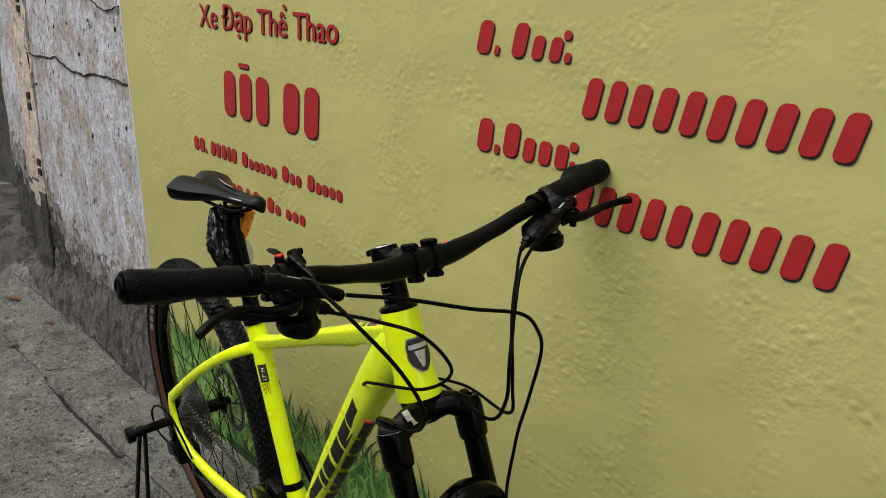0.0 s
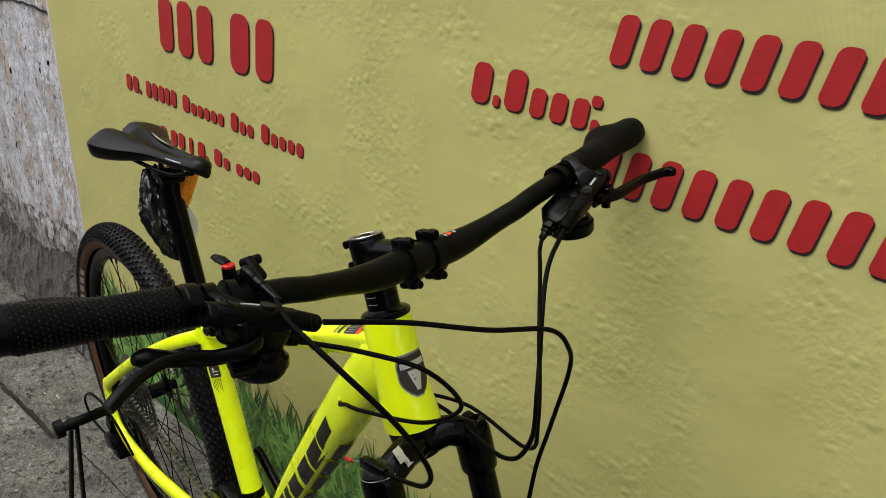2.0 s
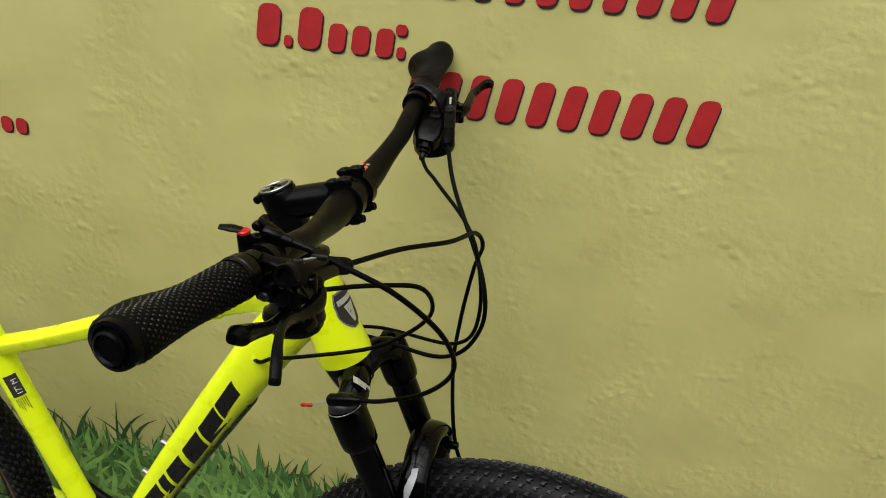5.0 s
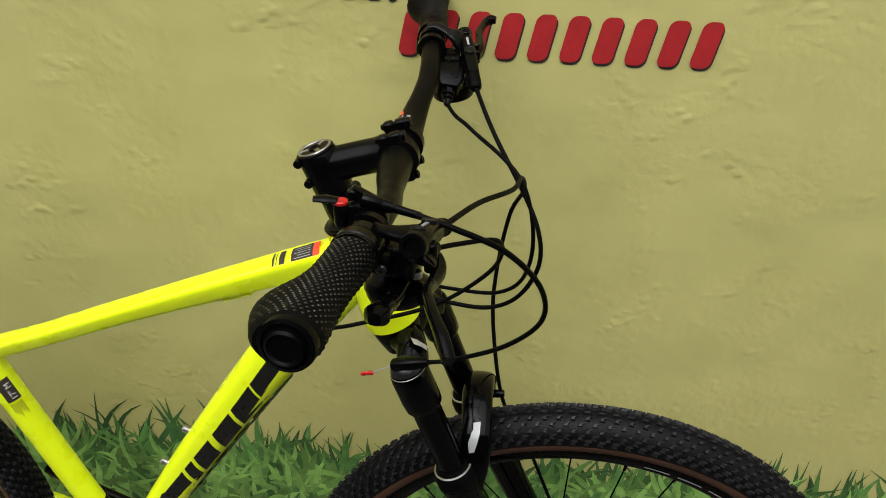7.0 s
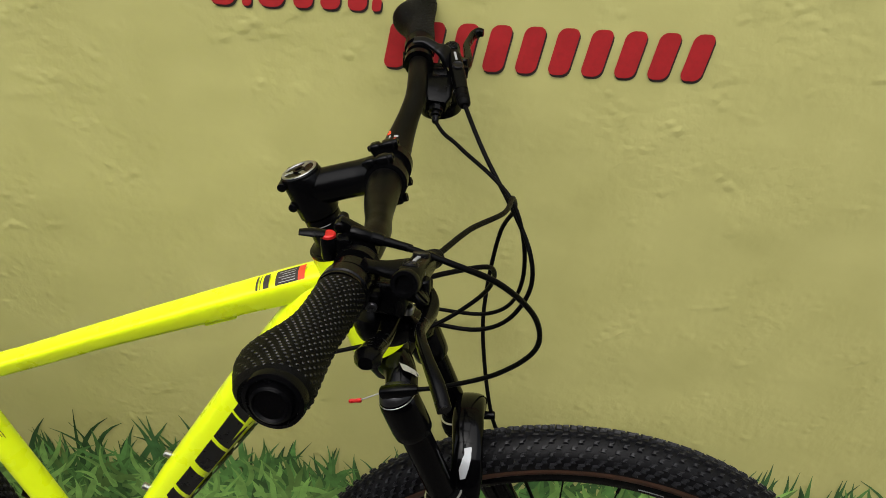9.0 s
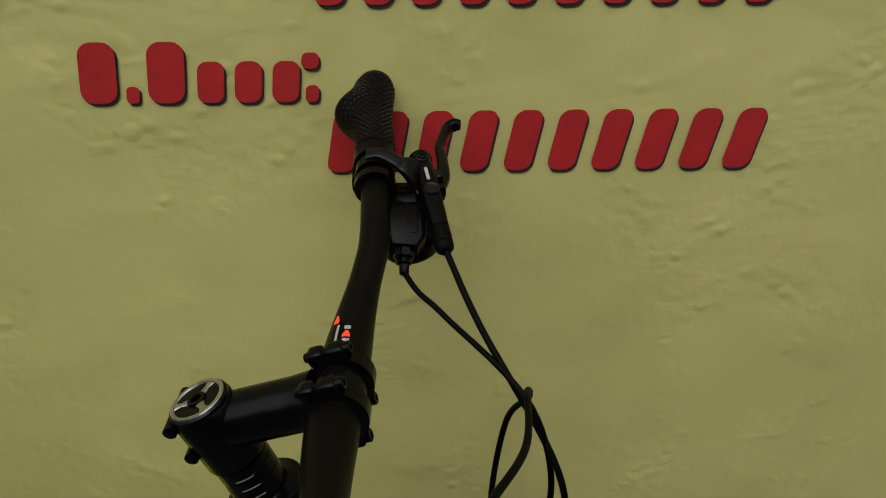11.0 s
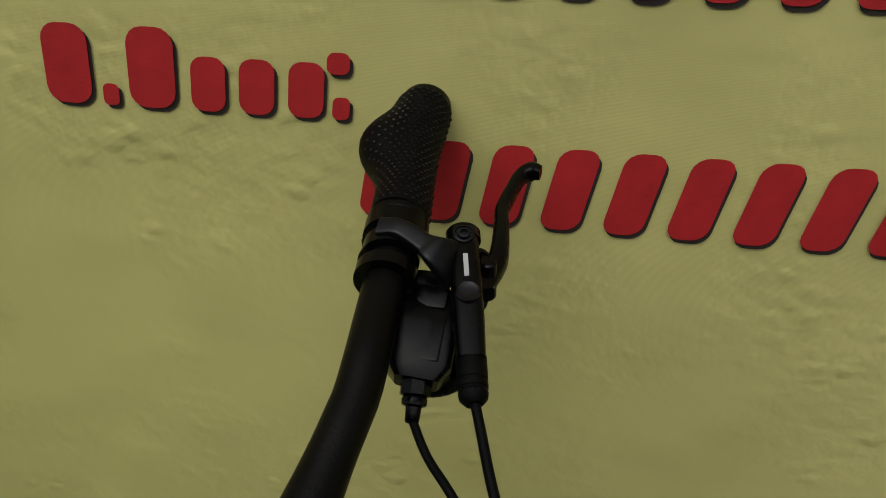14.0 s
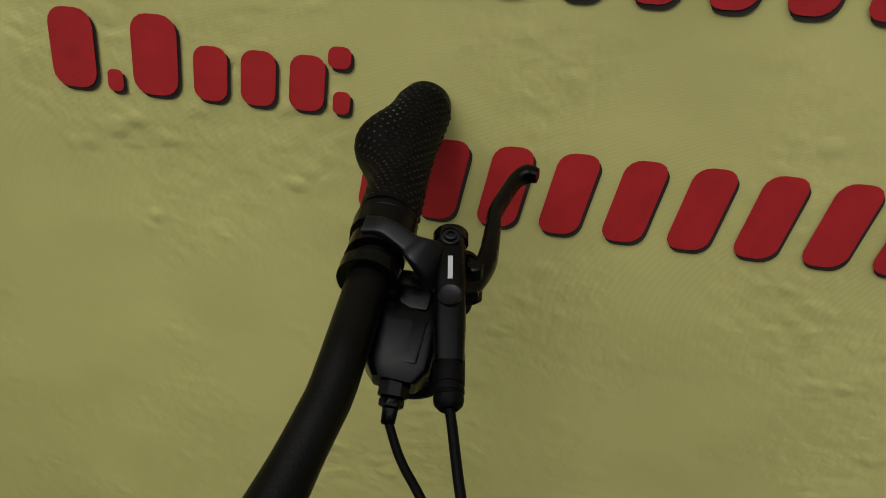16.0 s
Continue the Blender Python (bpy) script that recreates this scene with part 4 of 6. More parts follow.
def build_wheel(name, hub, label, spin, xf, cassette=False):
    """Rim, tyre with knobs, spokes and hub; turned about y."""
    sec = 0.0262
    bm = bmesh.new()
    n = 96
    prof = [(-0.0125, 0.3165), (-0.0135, 0.310), (-0.011, 0.300), (-0.005, 0.293), (0.005, 0.293), (0.011, 0.300), (0.0135, 0.310), (0.0125, 0.3165), (0.010, 0.311), (-0.010, 0.311)]
    rings = []
    for k in range(n):
        a = 2 * math.pi * k / n
        rings.append([bm.verts.new(hub + Vector((r * math.cos(a), y, r * math.sin(a)))) for y, r in prof])
    for k in range(n):
        p, q = rings[k], rings[(k + 1) % n]
        for j in range(len(prof)):
            bm.faces.new((p[j], p[(j + 1) % len(prof)], q[(j + 1) % len(prof)], q[j]))
    bm.transform(xf)
    wheel = part(name, bm, BLACK, BIKE, label)
    # tyre: round section, brown flanks, black crown with lit-tone knobs over shade-dark casing
    bm = bmesh.new()
    c = WHEEL_R - 0.0027 - sec
    m = 20
    rings = []
    for k in range(n):
        a = 2 * math.pi * k / n
        ring = []
        for j in range(m + 1):
            th = radians(-138 + 276 * j / m)
            ring.append(bm.verts.new(hub + Vector(((c + sec * math.cos(th)) * math.cos(a), sec * math.sin(th), (c + sec * math.cos(th)) * math.sin(a)))))
        rings.append(ring)
    for k in range(n):
        p, q = rings[k], rings[(k + 1) % n]
        for j in range(m):
            f = bm.faces.new((p[j], p[j + 1], q[j + 1], q[j]))
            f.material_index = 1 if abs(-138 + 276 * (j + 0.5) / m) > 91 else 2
    rows = ((-5, 0.0058, 0.0015, 0, 0.30), (5, 0.0058, 0.0015, 1, 0.30)) + tuple((d * k, 0.0033 if d < 62 else 0.0038, 0.0027 if d < 62 else 0.0033, n % 2, 0.4) for n, d in enumerate((21, 36, 51, 66, 80)) for k in (-1, 1))
    count = 138
    for deg, lng, wid, shift, skew in rows:
        th = radians(deg)
        nrm_r, nrm_y = math.cos(th), math.sin(th)
        skew = math.copysign(skew, deg)
        for k in range(count):
            a = 2 * math.pi * (k + 0.5 * shift) / count
            er, et = Vector((math.cos(a), 0, math.sin(a))), Vector((-math.sin(a), 0, math.cos(a)))
            out = er * nrm_r + Vector((0, nrm_y, 0))
            side = er * -nrm_y + Vector((0, nrm_r, 0))
            p = hub + er * c + out * sec
            # each knob is a small horseshoe: a block with a notch in its trailing edge
            plan = ((-1, -1), (1, -0.8), (1, 0.8), (-1, 1), (-0.2, 0.25), (-0.2, -0.25))
            base = [bm.verts.new(p - out * 0.001 + et * (u * lng + v * wid * skew) + side * (v * wid)) for u, v in plan]
            top = [bm.verts.new(p + out * 0.0036 + et * (u * lng * 0.80 + v * wid * skew) + side * (v * wid * 0.80)) for u, v in plan]
            bm.faces.new(top)
            for i in range(6):
                bm.faces.new((base[i], base[(i + 1) % 6], top[(i + 1) % 6], top[i]))
    bm.transform(xf)
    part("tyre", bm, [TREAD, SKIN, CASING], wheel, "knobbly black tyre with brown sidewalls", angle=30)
    # hub
    bm = bmesh.new()
    turned(bm, hub + Vector((0, -0.05, 0)), (0, 1, 0), [(0, 0.010), (0.012, 0.012), (0.018, 0.028), (0.021, 0.028), (0.026, 0.015), (0.074, 0.015), (0.079, 0.028), (0.082, 0.028), (0.088, 0.012), (0.10, 0.010)], 28)
    bm.transform(xf)
    part("hub", bm, BLACK, wheel)
    # brake disc
    bm = bmesh.new()
    rings = []
    for k in range(48):
        u = Vector((math.cos(2 * math.pi * k / 48), 0, math.sin(2 * math.pi * k / 48)))
        rings.append([bm.verts.new(hub + u * r + Vector((0, y, 0))) for r, y in ((0.080, 0.052), (0.080, 0.0538), (0.066, 0.0538), (0.066, 0.052))])
    for p, q in zip(rings, rings[1:] + rings[:1]):
        for j in range(4):
            bm.faces.new((p[j], p[(j + 1) % 4], q[(j + 1) % 4], q[j]))
    bm.transform(xf)
    part("brake_disc", bm, DULL, wheel)
    for k in range(6):
        a = 2 * math.pi * k / 6
        bm = bmesh.new()
        rod(bm, hub + Vector((0.02 * math.cos(a), 0.053, 0.02 * math.sin(a))), hub + Vector((0.068 * math.cos(a + 0.5), 0.053, 0.068 * math.sin(a + 0.5))), 0.003, sides=6)
        bm.transform(xf)
        part("disc_arm", bm, DULL, wheel)
    # spokes with brass-dark nipples
    for k in range(28):
        a = 2 * math.pi * (k + spin) / 28
        s = 1 if k % 2 else -1
        off = (0.9 if (k // 2) % 2 else -0.9)
        bm = bmesh.new()
        p = hub + Vector((0.026 * math.cos(a + off), 0.030 * s, 0.026 * math.sin(a + off)))
        q = hub + Vector((0.296 * math.cos(a), 0.003 * s, 0.296 * math.sin(a)))
        rod(bm, p, q, 0.00105, sides=6)
        rod(bm, q + (p - q).normalized() * 0.012, q, 0.0021, sides=6)
        bm.transform(xf)
        part("spoke", bm, BLACK, wheel)
    # white marks on the rim and the tyre flank
    for a0, a1, r0, r1, y in ((72, 78, 0.3052, 0.3066, -0.0136), (64, 70, 0.3052, 0.3066, -0.0136), (54, 62, 0.3052, 0.3066, -0.0136), (46, 52, 0.3052, 0.3066, -0.0136)):
        bm = bmesh.new()
        last = None
        for i in range(9):
            a = radians(a0 + (a1 - a0) * i / 8)
            now = [bm.verts.new(hub + Vector((r * math.cos(a), y, r * math.sin(a)))) for r in (r0, r1)]
            if last:
                bm.faces.new((*last, *now[::-1]))
            last = now
        bm.transform(xf)
        part("rim_mark", bm, GREY, wheel)
    for k in range(4 if name == "rear_wheel" else 0):
        a = radians(146 + 5.2 * k)
        bm = bmesh.new()
        quad = []
        for r, da in ((0.3215, -1.7), (0.3215, 1.7), (0.3310, 1.7), (0.3310, -1.7)):
            y = -math.sqrt(max(0, sec ** 2 - (r - c) ** 2)) - 0.0007
            quad.append(bm.verts.new(hub + Vector((r * math.cos(a + radians(da)), y, r * math.sin(a + radians(da))))))
        bm.faces.new(quad)
        bm.transform(xf)
        part("flank_mark", bm, GREY, wheel)
    bm = bmesh.new()
    a = radians(42)
    rod(bm, hub + Vector((0.293 * math.cos(a), 0, 0.293 * math.sin(a))), hub + Vector((0.262 * math.cos(a), 0, 0.262 * math.sin(a))), 0.003, 0.0028, 10)
    rod(bm, hub + Vector((0.275 * math.cos(a), 0, 0.275 * math.sin(a))), hub + Vector((0.258 * math.cos(a), 0, 0.258 * math.sin(a))), 0.0042, 0.0035, 10)
    bm.transform(xf)
    part("valve", bm, PLASTIC, wheel)
    return wheel


build_wheel("front_wheel", FRONT_HUB, "black spoked wheel with a knobbly tyre", 0.3, STEER)
rear_wheel = build_wheel("rear_wheel", REAR_HUB, "black spoked wheel with a wide cassette", 0.1, Matrix.Identity(4))


def gear(bm, centre, radius, teeth, thick, mat=0):
    n = teeth * 4
    rings = []
    for y in (-thick / 2, thick / 2):
        rings.append([bm.verts.new(centre + Vector(((radius - (0.0045 if k % 4 in (0, 1) else 0)) * math.cos(2 * math.pi * k / n), y, (radius - (0.0045 if k % 4 in (0, 1) else 0)) * math.sin(2 * math.pi * k / n)))) for k in range(n)])
        rings.append([bm.verts.new(centre + Vector((radius * 0.80 * math.cos(2 * math.pi * k / n), y, radius * 0.80 * math.sin(2 * math.pi * k / n)))) for k in range(n)])
    o0, i0, o1, i1 = rings
    for k in range(n):
        j = (k + 1) % n
        bm.faces.new((o0[k], o0[j], i0[j], i0[k]))
        bm.faces.new((o1[k], i1[k], i1[j], o1[j]))
        bm.faces.new((o0[k], o1[k], o1[j], o0[j]))
        bm.faces.new((i0[k], i0[j], i1[j], i1[k]))


for i, teeth in enumerate((46, 40, 35, 31, 27, 24, 21, 18, 15, 13, 11)):
    bm = bmesh.new()
    c = REAR_HUB + Vector((0, -0.030 - 0.0037 * i, 0))
    gear(bm, c, teeth * 0.0127 / (2 * math.pi) + 0.002, teeth, 0.0018)
    for k in range(5):
        a = 2 * math.pi * k / 5
        r = teeth * 0.0127 / (2 * math.pi) * 0.84
        rod(bm, c + Vector((0.014 * math.cos(a), 0, 0.014 * math.sin(a))), c + Vector((r * math.cos(a + 0.3), 0, r * math.sin(a + 0.3))), 0.0022, sides=6)
    part("sprocket", bm, COGS, rear_wheel)


def build_drive():
    bm = bmesh.new()
    ring_c = BB + Vector((0, -0.049, 0))
    gear(bm, ring_c, 0.070, 34, 0.003)
    for k in range(4):
        a = 2 * math.pi * (k + 0.3) / 4
        rod(bm, ring_c, ring_c + Vector((0.058 * math.cos(a), 0, 0.058 * math.sin(a))), 0.008, sides=8)
    crank = part("crankset", bm, BLACK, BIKE, "black crankset")
    for s, a in ((-1, 24), (1, 204)):
        bm = bmesh.new()
        d = Vector((math.cos(radians(-a)), 0, math.sin(radians(-a))))
        p = BB + Vector((0, 0.068 * s, 0))
        sweep(bm, [p - d * 0.018, p, p + d * 0.09 + Vector((0, 0.004 * s, 0)), p + d * 0.170 + Vector((0, 0.008 * s, 0)), p + d * 0.185 + Vector((0, 0.008 * s, 0))], [(0.012, 0.008), (0.017, 0.010), (0.012, 0.008), (0.013, 0.008), (0.009, 0.007)], 14, power=2.6)
        part("crank_arm", bm, BLACK, crank)
    # chain: upper and lower run and the wraps
    bm = bmesh.new()
    rr = 21 * 0.0127 / (2 * math.pi)
    yc, yr = -0.049, -0.060
    path = []
    top_a, top_b = REAR_HUB + Vector((0.0, yr, rr)), BB + Vector((0.0, yc, 0.068))
    for i in range(37):
        path.append(top_a.lerp(top_b, i / 36))
    for i in range(1, 15):
        a = radians(90 - 180 * i / 15)
        path.append(BB + Vector((0.068 * math.cos(a), yc, 0.068 * math.sin(a))))
    low_a, low_b = BB + Vector((0, yc, -0.068)), REAR_HUB + Vector((0.03, yr, -0.145))
    for i in range(35):
        path.append(low_a.lerp(low_b, i / 34))
    for i in range(1, 13):
        path.append(spline([low_b, REAR_HUB + Vector((-0.005, yr, -0.13)), REAR_HUB + Vector((0.035, yr, -0.075)), REAR_HUB + Vector((-0.005, yr, -0.05)), REAR_HUB + Vector((-rr, yr, 0)), top_a], 3)[i])
    for i in range(len(path) - 1):
        a, b = path[i], path[i + 1]
        wide = 0.0062 if i % 2 else 0.0044
        for s in (-1, 1):
            sweep(bm, [a + Vector((0, s * wide / 2, 0)), (a + b) / 2 + Vector((0, s * wide / 2, 0)), b + Vector((0, s * wide / 2, 0))], [(0.0042, 0.0007), (0.0028, 0.0007), (0.0042, 0.0007)], 6)
        rod(bm, a + Vector((0, -0.0038, 0)), a + Vector((0, 0.0038, 0)), 0.0034, sides=8)
    part("chain", bm, CHAINS, BIKE, "grey steel chain")
    # rear derailleur
    bm = bmesh.new()
    h = REAR_HUB
    block(bm, pose(h.x - 0.005, -0.088, h.z - 0.035, 0, 20, 0), (0.03, 0.022, 0.05), 0.3)
    block(bm, pose(h.x + 0.012, -0.098, h.z - 0.068, 0, -25, 0), (0.055, 0.024, 0.034), 0.3)
    block(bm, pose(h.x + 0.030, -0.085, h.z - 0.085, 0, -10, 0), (0.04, 0.04, 0.03), 0.3)
    derailleur = part("rear_derailleur", bm, BLACK, BIKE, "black rear derailleur")
    for y in (-0.068, -0.052):
        bm = bmesh.new()
        sweep(bm, spline([(h.x + 0.035, y, h.z - 0.062), (h.x + 0.038, y, h.z - 0.10), (h.x + 0.025, y, h.z - 0.150)], 5), [(0.014, 0.0012), (0.009, 0.0012), (0.012, 0.0012)], 12)
        part("cage_plate", bm, BLACK, derailleur)
    for z in (0.075, 0.138):
        bm = bmesh.new()
        gear(bm, Vector((h.x + 0.032, -0.060, h.z - z)), 0.022, 11, 0.004)
        turned(bm, Vector((h.x + 0.032, -0.063, h.z - z)), (0, 1, 0), [(0, 0.008), (0.006, 0.008)], 12)
        part("jockey_wheel", bm, PLASTIC, derailleur)


build_drive()


def build_loop():
    """Gear cable that loops out behind the dropout to the rear derailleur."""
    bm = bmesh.new()
    sweep(bm, spline([(-0.29, -0.094, 0.345), (-0.315, -0.104, 0.40), (-0.36, -0.112, 0.435), (-0.43, -0.116, 0.425), (-0.485, -0.116, 0.378), (-0.475, -0.112, 0.335), (-0.435, -0.104, 0.318)], 8), 0.0024, 10)
    part("gear_cable", bm, RUBBER, BIKE, "black cable housing looping behind the dropout")


build_loop()


def fork_cap(s):
    """Top of a fork leg."""
    return Vector((0.5115, -0.0675, 0.811)) if s < 0 else Vector((0.5175, 0.0575, 0.811))


def build_fork():
    bm = bmesh.new()
    sweep(bm, [on_axis(0.834), on_axis(0.828), on_axis(0.815), on_axis(0.800)], [0.0285, 0.0285, 0.026, 0.022], 24)
    # crown arms
    for s in (-1, 1):
        cap = fork_cap(s)
        sweep(bm, spline([on_axis(0.816) + Vector((0.004, 0.004 * s, 0)), Vector((0.507, cap.y * 0.5, 0.823)), Vector((cap.x, cap.y * 0.82, 0.816)), cap + Vector((0, 0, -0.008))], 6), [(0.022, 0.020), (0.017, 0.017), (0.017, 0.018), (0.019, 0.018)], 16, up=(0, 0, 1))
        sweep(bm, [cap + LEG * 0.010, cap + LEG * 0.006, cap, cap - LEG * 0.030, cap - LEG * 0.040, cap - LEG * 0.043], [0.0185, 0.0205, 0.0212, 0.0212, 0.0205, 0.0185], 24)
    fork = part("fork", steered(bm), GLOSS, BIKE, "gloss black suspension fork")
    for s in (-1, 1):
        cap = fork_cap(s)
        bm = bmesh.new()
        sweep(bm, [cap - LEG * 0.03, cap - LEG * 0.175], 0.0162, 24)
        part("stanchion", steered(bm), GLOSS, fork)
        bm = bmesh.new()
        p = cap - LEG * 0.146
        q = FRONT_HUB + LEG * 0.045 + Vector((-0.012, 0.062 * s, 0))
        sweep(bm, [p, p - LEG * 0.004, p - LEG * 0.02, p - LEG * 0.03, p.lerp(q, 0.5), q, FRONT_HUB + Vector((0, 0.064 * s, -0.006)), FRONT_HUB + Vector((0.004, 0.062 * s, -0.018))], [0.0215, 0.0235, 0.0235, 0.0205, 0.0195, 0.0175, 0.016, 0.010], 24)
        part("lower_leg", steered(bm), GLOSS, fork)
        bm = bmesh.new()
        turned(bm, p, LEG, [(-0.012, 0.0240), (-0.010, 0.0248), (-0.008, 0.0240), (-0.006, 0.0248), (-0.004, 0.0240), (-0.002, 0.0248), (0.002, 0.0236), (0.008, 0.0215), (0.012, 0.0185), (0.015, 0.0175)], 24)
        seal = part("dust_seal", steered(bm), RUBBER, fork)
        bm = bmesh.new()
        turned(bm, p + LEG * 0.0085, LEG, [(0, 0.0215), (0.0004, 0.0221), (0.0010, 0.0221), (0.0014, 0.0212)], 32)
        part("wiper_ring", steered(bm), STEEL, seal, "thin bright ring")
        bm = bmesh.new()
        if s > 0:
            turned(bm, cap, LEG, [(0.008, 0.0178), (0.014, 0.0175), (0.016, 0.0155), (0.016, 0.011), (0.012, 0.0105)], 20)
            block(bm, Matrix.Translation(cap + LEG * 0.019), (0.012, 0.012, 0.010), 0.3)
        else:
            turned(bm, cap, LEG, [(0.008, 0.0182), (0.013, 0.0180), (0.018, 0.0150), (0.021, 0.0105), (0.022, 0.004)], 24)
        dial = part("top_cap", steered(bm), GLOSS if s > 0 else LEVER, fork, "lockout dial" if s < 0 else "")
        if s < 0:
            bm = bmesh.new()
            turned(bm, cap, LEG, [(0.0070, 0.0190), (0.0076, 0.0196), (0.0084, 0.0196), (0.0090, 0.0184)], 32)
            part("dial_ring", steered(bm), STEEL, dial, "thin bright ring")
    # arch between the lower legs, in front of the tyre
    bm = bmesh.new()
    f0 = Vector((0.560, 0, 0.657))
    arch = spline([f0 + Vector((0.012, -0.066, -0.010)), f0 + Vector((0.022, -0.060, 0.034)), f0 + Vector((0.022, -0.038, 0.064)), f0 + Vector((0.020, 0, 0.076)), f0 + Vector((0.022, 0.038, 0.064)), f0 + Vector((0.022, 0.060, 0.034)), f0 + Vector((0.012, 0.066, -0.010))], 6)
    sweep(bm, arch, [(0.009, 0.022), (0.009, 0.018), (0.010, 0.017), (0.011, 0.018), (0.010, 0.017), (0.009, 0.018), (0.009, 0.022)], 16, up=(0.94, 0, 0.34), power=2.8)
    part("brake_arch", steered(bm), GLOSS, fork)
    for z in (0.036,):
        bm = bmesh.new()
        turned(bm, f0 + Vector((0.046, 0.046, z)), (1, 0, 0.1), [(-0.012, 0.005), (0.004, 0.005), (0.005, 0.0035)], 12)
        part("hose_guide_bolt", steered(bm), BLACK, fork)
    # pale patches on the crown and the arch: decal and painted sky reflection
    bm = bmesh.new()
    out, along = Vector((0.70, -0.45, 0.55)).normalized(), Vector((0.36, -0.90, 0.15)).normalized()
    cross = out.cross(along).normalized()
    rows = []
    for i in range(5):
        v = -0.015 + 0.029 * i / 4
        rows.append([bm.verts.new(Vector((0.510, -0.034, 0.823)) + along * v + (out * math.cos(a) + cross * math.sin(a)) * 0.0182) for a in (-0.95, -0.5, 0, 0.45)])
    for p, q in zip(rows, rows[1:]):
        for j in range(3):
            if (j, rows.index(p)) not in ((0, 0), (2, 3)):
                bm.faces.new((p[j], p[j + 1], q[j + 1], q[j]))
    part("crown_glint_decal", steered(bm), SILVER, fork, "silver decal patch with a painted sky glint", smooth=False)
    bm = bmesh.new()
    rows = []
    for (y, z), (ny, nz), w0, w1 in (((-0.0565, 0.6995), (-0.87, 0.49), -0.006, 0.000), ((-0.0520, 0.7070), (-0.79, 0.61), -0.008, 0.003), ((-0.0460, 0.7140), (-0.70, 0.71), -0.008, 0.005), ((-0.0380, 0.7210), (-0.58, 0.81), -0.007, 0.005)):
        for_up = Vector((0.94, 0, 0.34))
        rows.append([bm.verts.new(Vector((0.582, y, z)) + Vector((0, ny, nz)) * 0.0108 + for_up * w) for w in (w0, (w0 + w1) / 2, w1)])
    for p, q in zip(rows, rows[1:]):
        for j in range(2):
            bm.faces.new((p[j], p[j + 1], q[j + 1], q[j]))
    part("arch_glint_decal", steered(bm), GREY, fork, "silver decal patch with a painted sky glint")
    # lockout remote body on the drive-side cap, its cable end in red
    bm = bmesh.new()
    top = Vector((0.5095, -0.0765, 0.8335))
    d = Vector((1, -0.02, 0.24)).normalized()
    sweep(bm, [top - d * 0.017, top - d * 0.015, top, top + d * 0.015, top + d * 0.022], [(0.0045, 0.0045), (0.0062, 0.0060), (0.0066, 0.0062), (0.0058, 0.0056), (0.0040, 0.0040)], 16, power=2.8)
    turned(bm, Vector((0.5075, -0.0700, 0.8300)) - LEG * 0.006, LEG, [(0, 0.0095), (0.006, 0.0090), (0.008, 0.0075)], 20)
    part("lockout_remote", steered(bm), PLASTIC, fork)
    bm = bmesh.new()
    rod(bm, top - d * 0.015, top - d * 0.039 + Vector((0, 0, -0.008)), 0.0007, sides=6)
    part("inner_cable", steered(bm), STEEL, fork)
    bm = bmesh.new()
    e = top - d * 0.037 + Vector((0, 0, -0.008))
    sweep(bm, [e, e - d * 0.004, e - d * 0.006, e - d * 0.010, e - d * 0.013], [0.0022, 0.0024, 0.0018, 0.0024, 0.0018], 8)
    part("cable_end", steered(bm), REDP, fork, "red crimped cable end")


build_fork()

CLAMP = Vector((0.4925, 0, 1.0355))
FORE, RISE = Vector((0.95, 0, 0.312)), Vector((-0.312, 0, 0.95))


def bar_line(y):
    """Centre line of the riser bar."""
    a = abs(y)
    t = min(1, max(0, (a - 0.035) / 0.125))
    ease = t * t * (3 - 2 * t)
    out = max(0, a - 0.13)
    return Vector((CLAMP.x + 0.0105 * ease - 0.088 * out, y, CLAMP.z + 0.0255 * ease + 0.155 * out))


def near_side(bm, reach=True):
    """The road-side half of the bar sits a little further forward and out."""
    for v in bm.verts:
        a = -v.co.y
        if a <= 0.03:
            continue
        t = min(1, (a - 0.03) / 0.16)
        f = t * t * (3 - 2 * t)
        q = min(1, (a - 0.03) / 0.12)
        g = max(0, a - 0.25) if reach else 0
        v.co += Vector((0.004 * f + (0.016 * max(0, a - 0.13) if reach else 0), -0.008 * f - 0.03 * g, -0.0045 * q * (2 - q) + 0.033 * g if reach else 0.004 * f))
    return bm


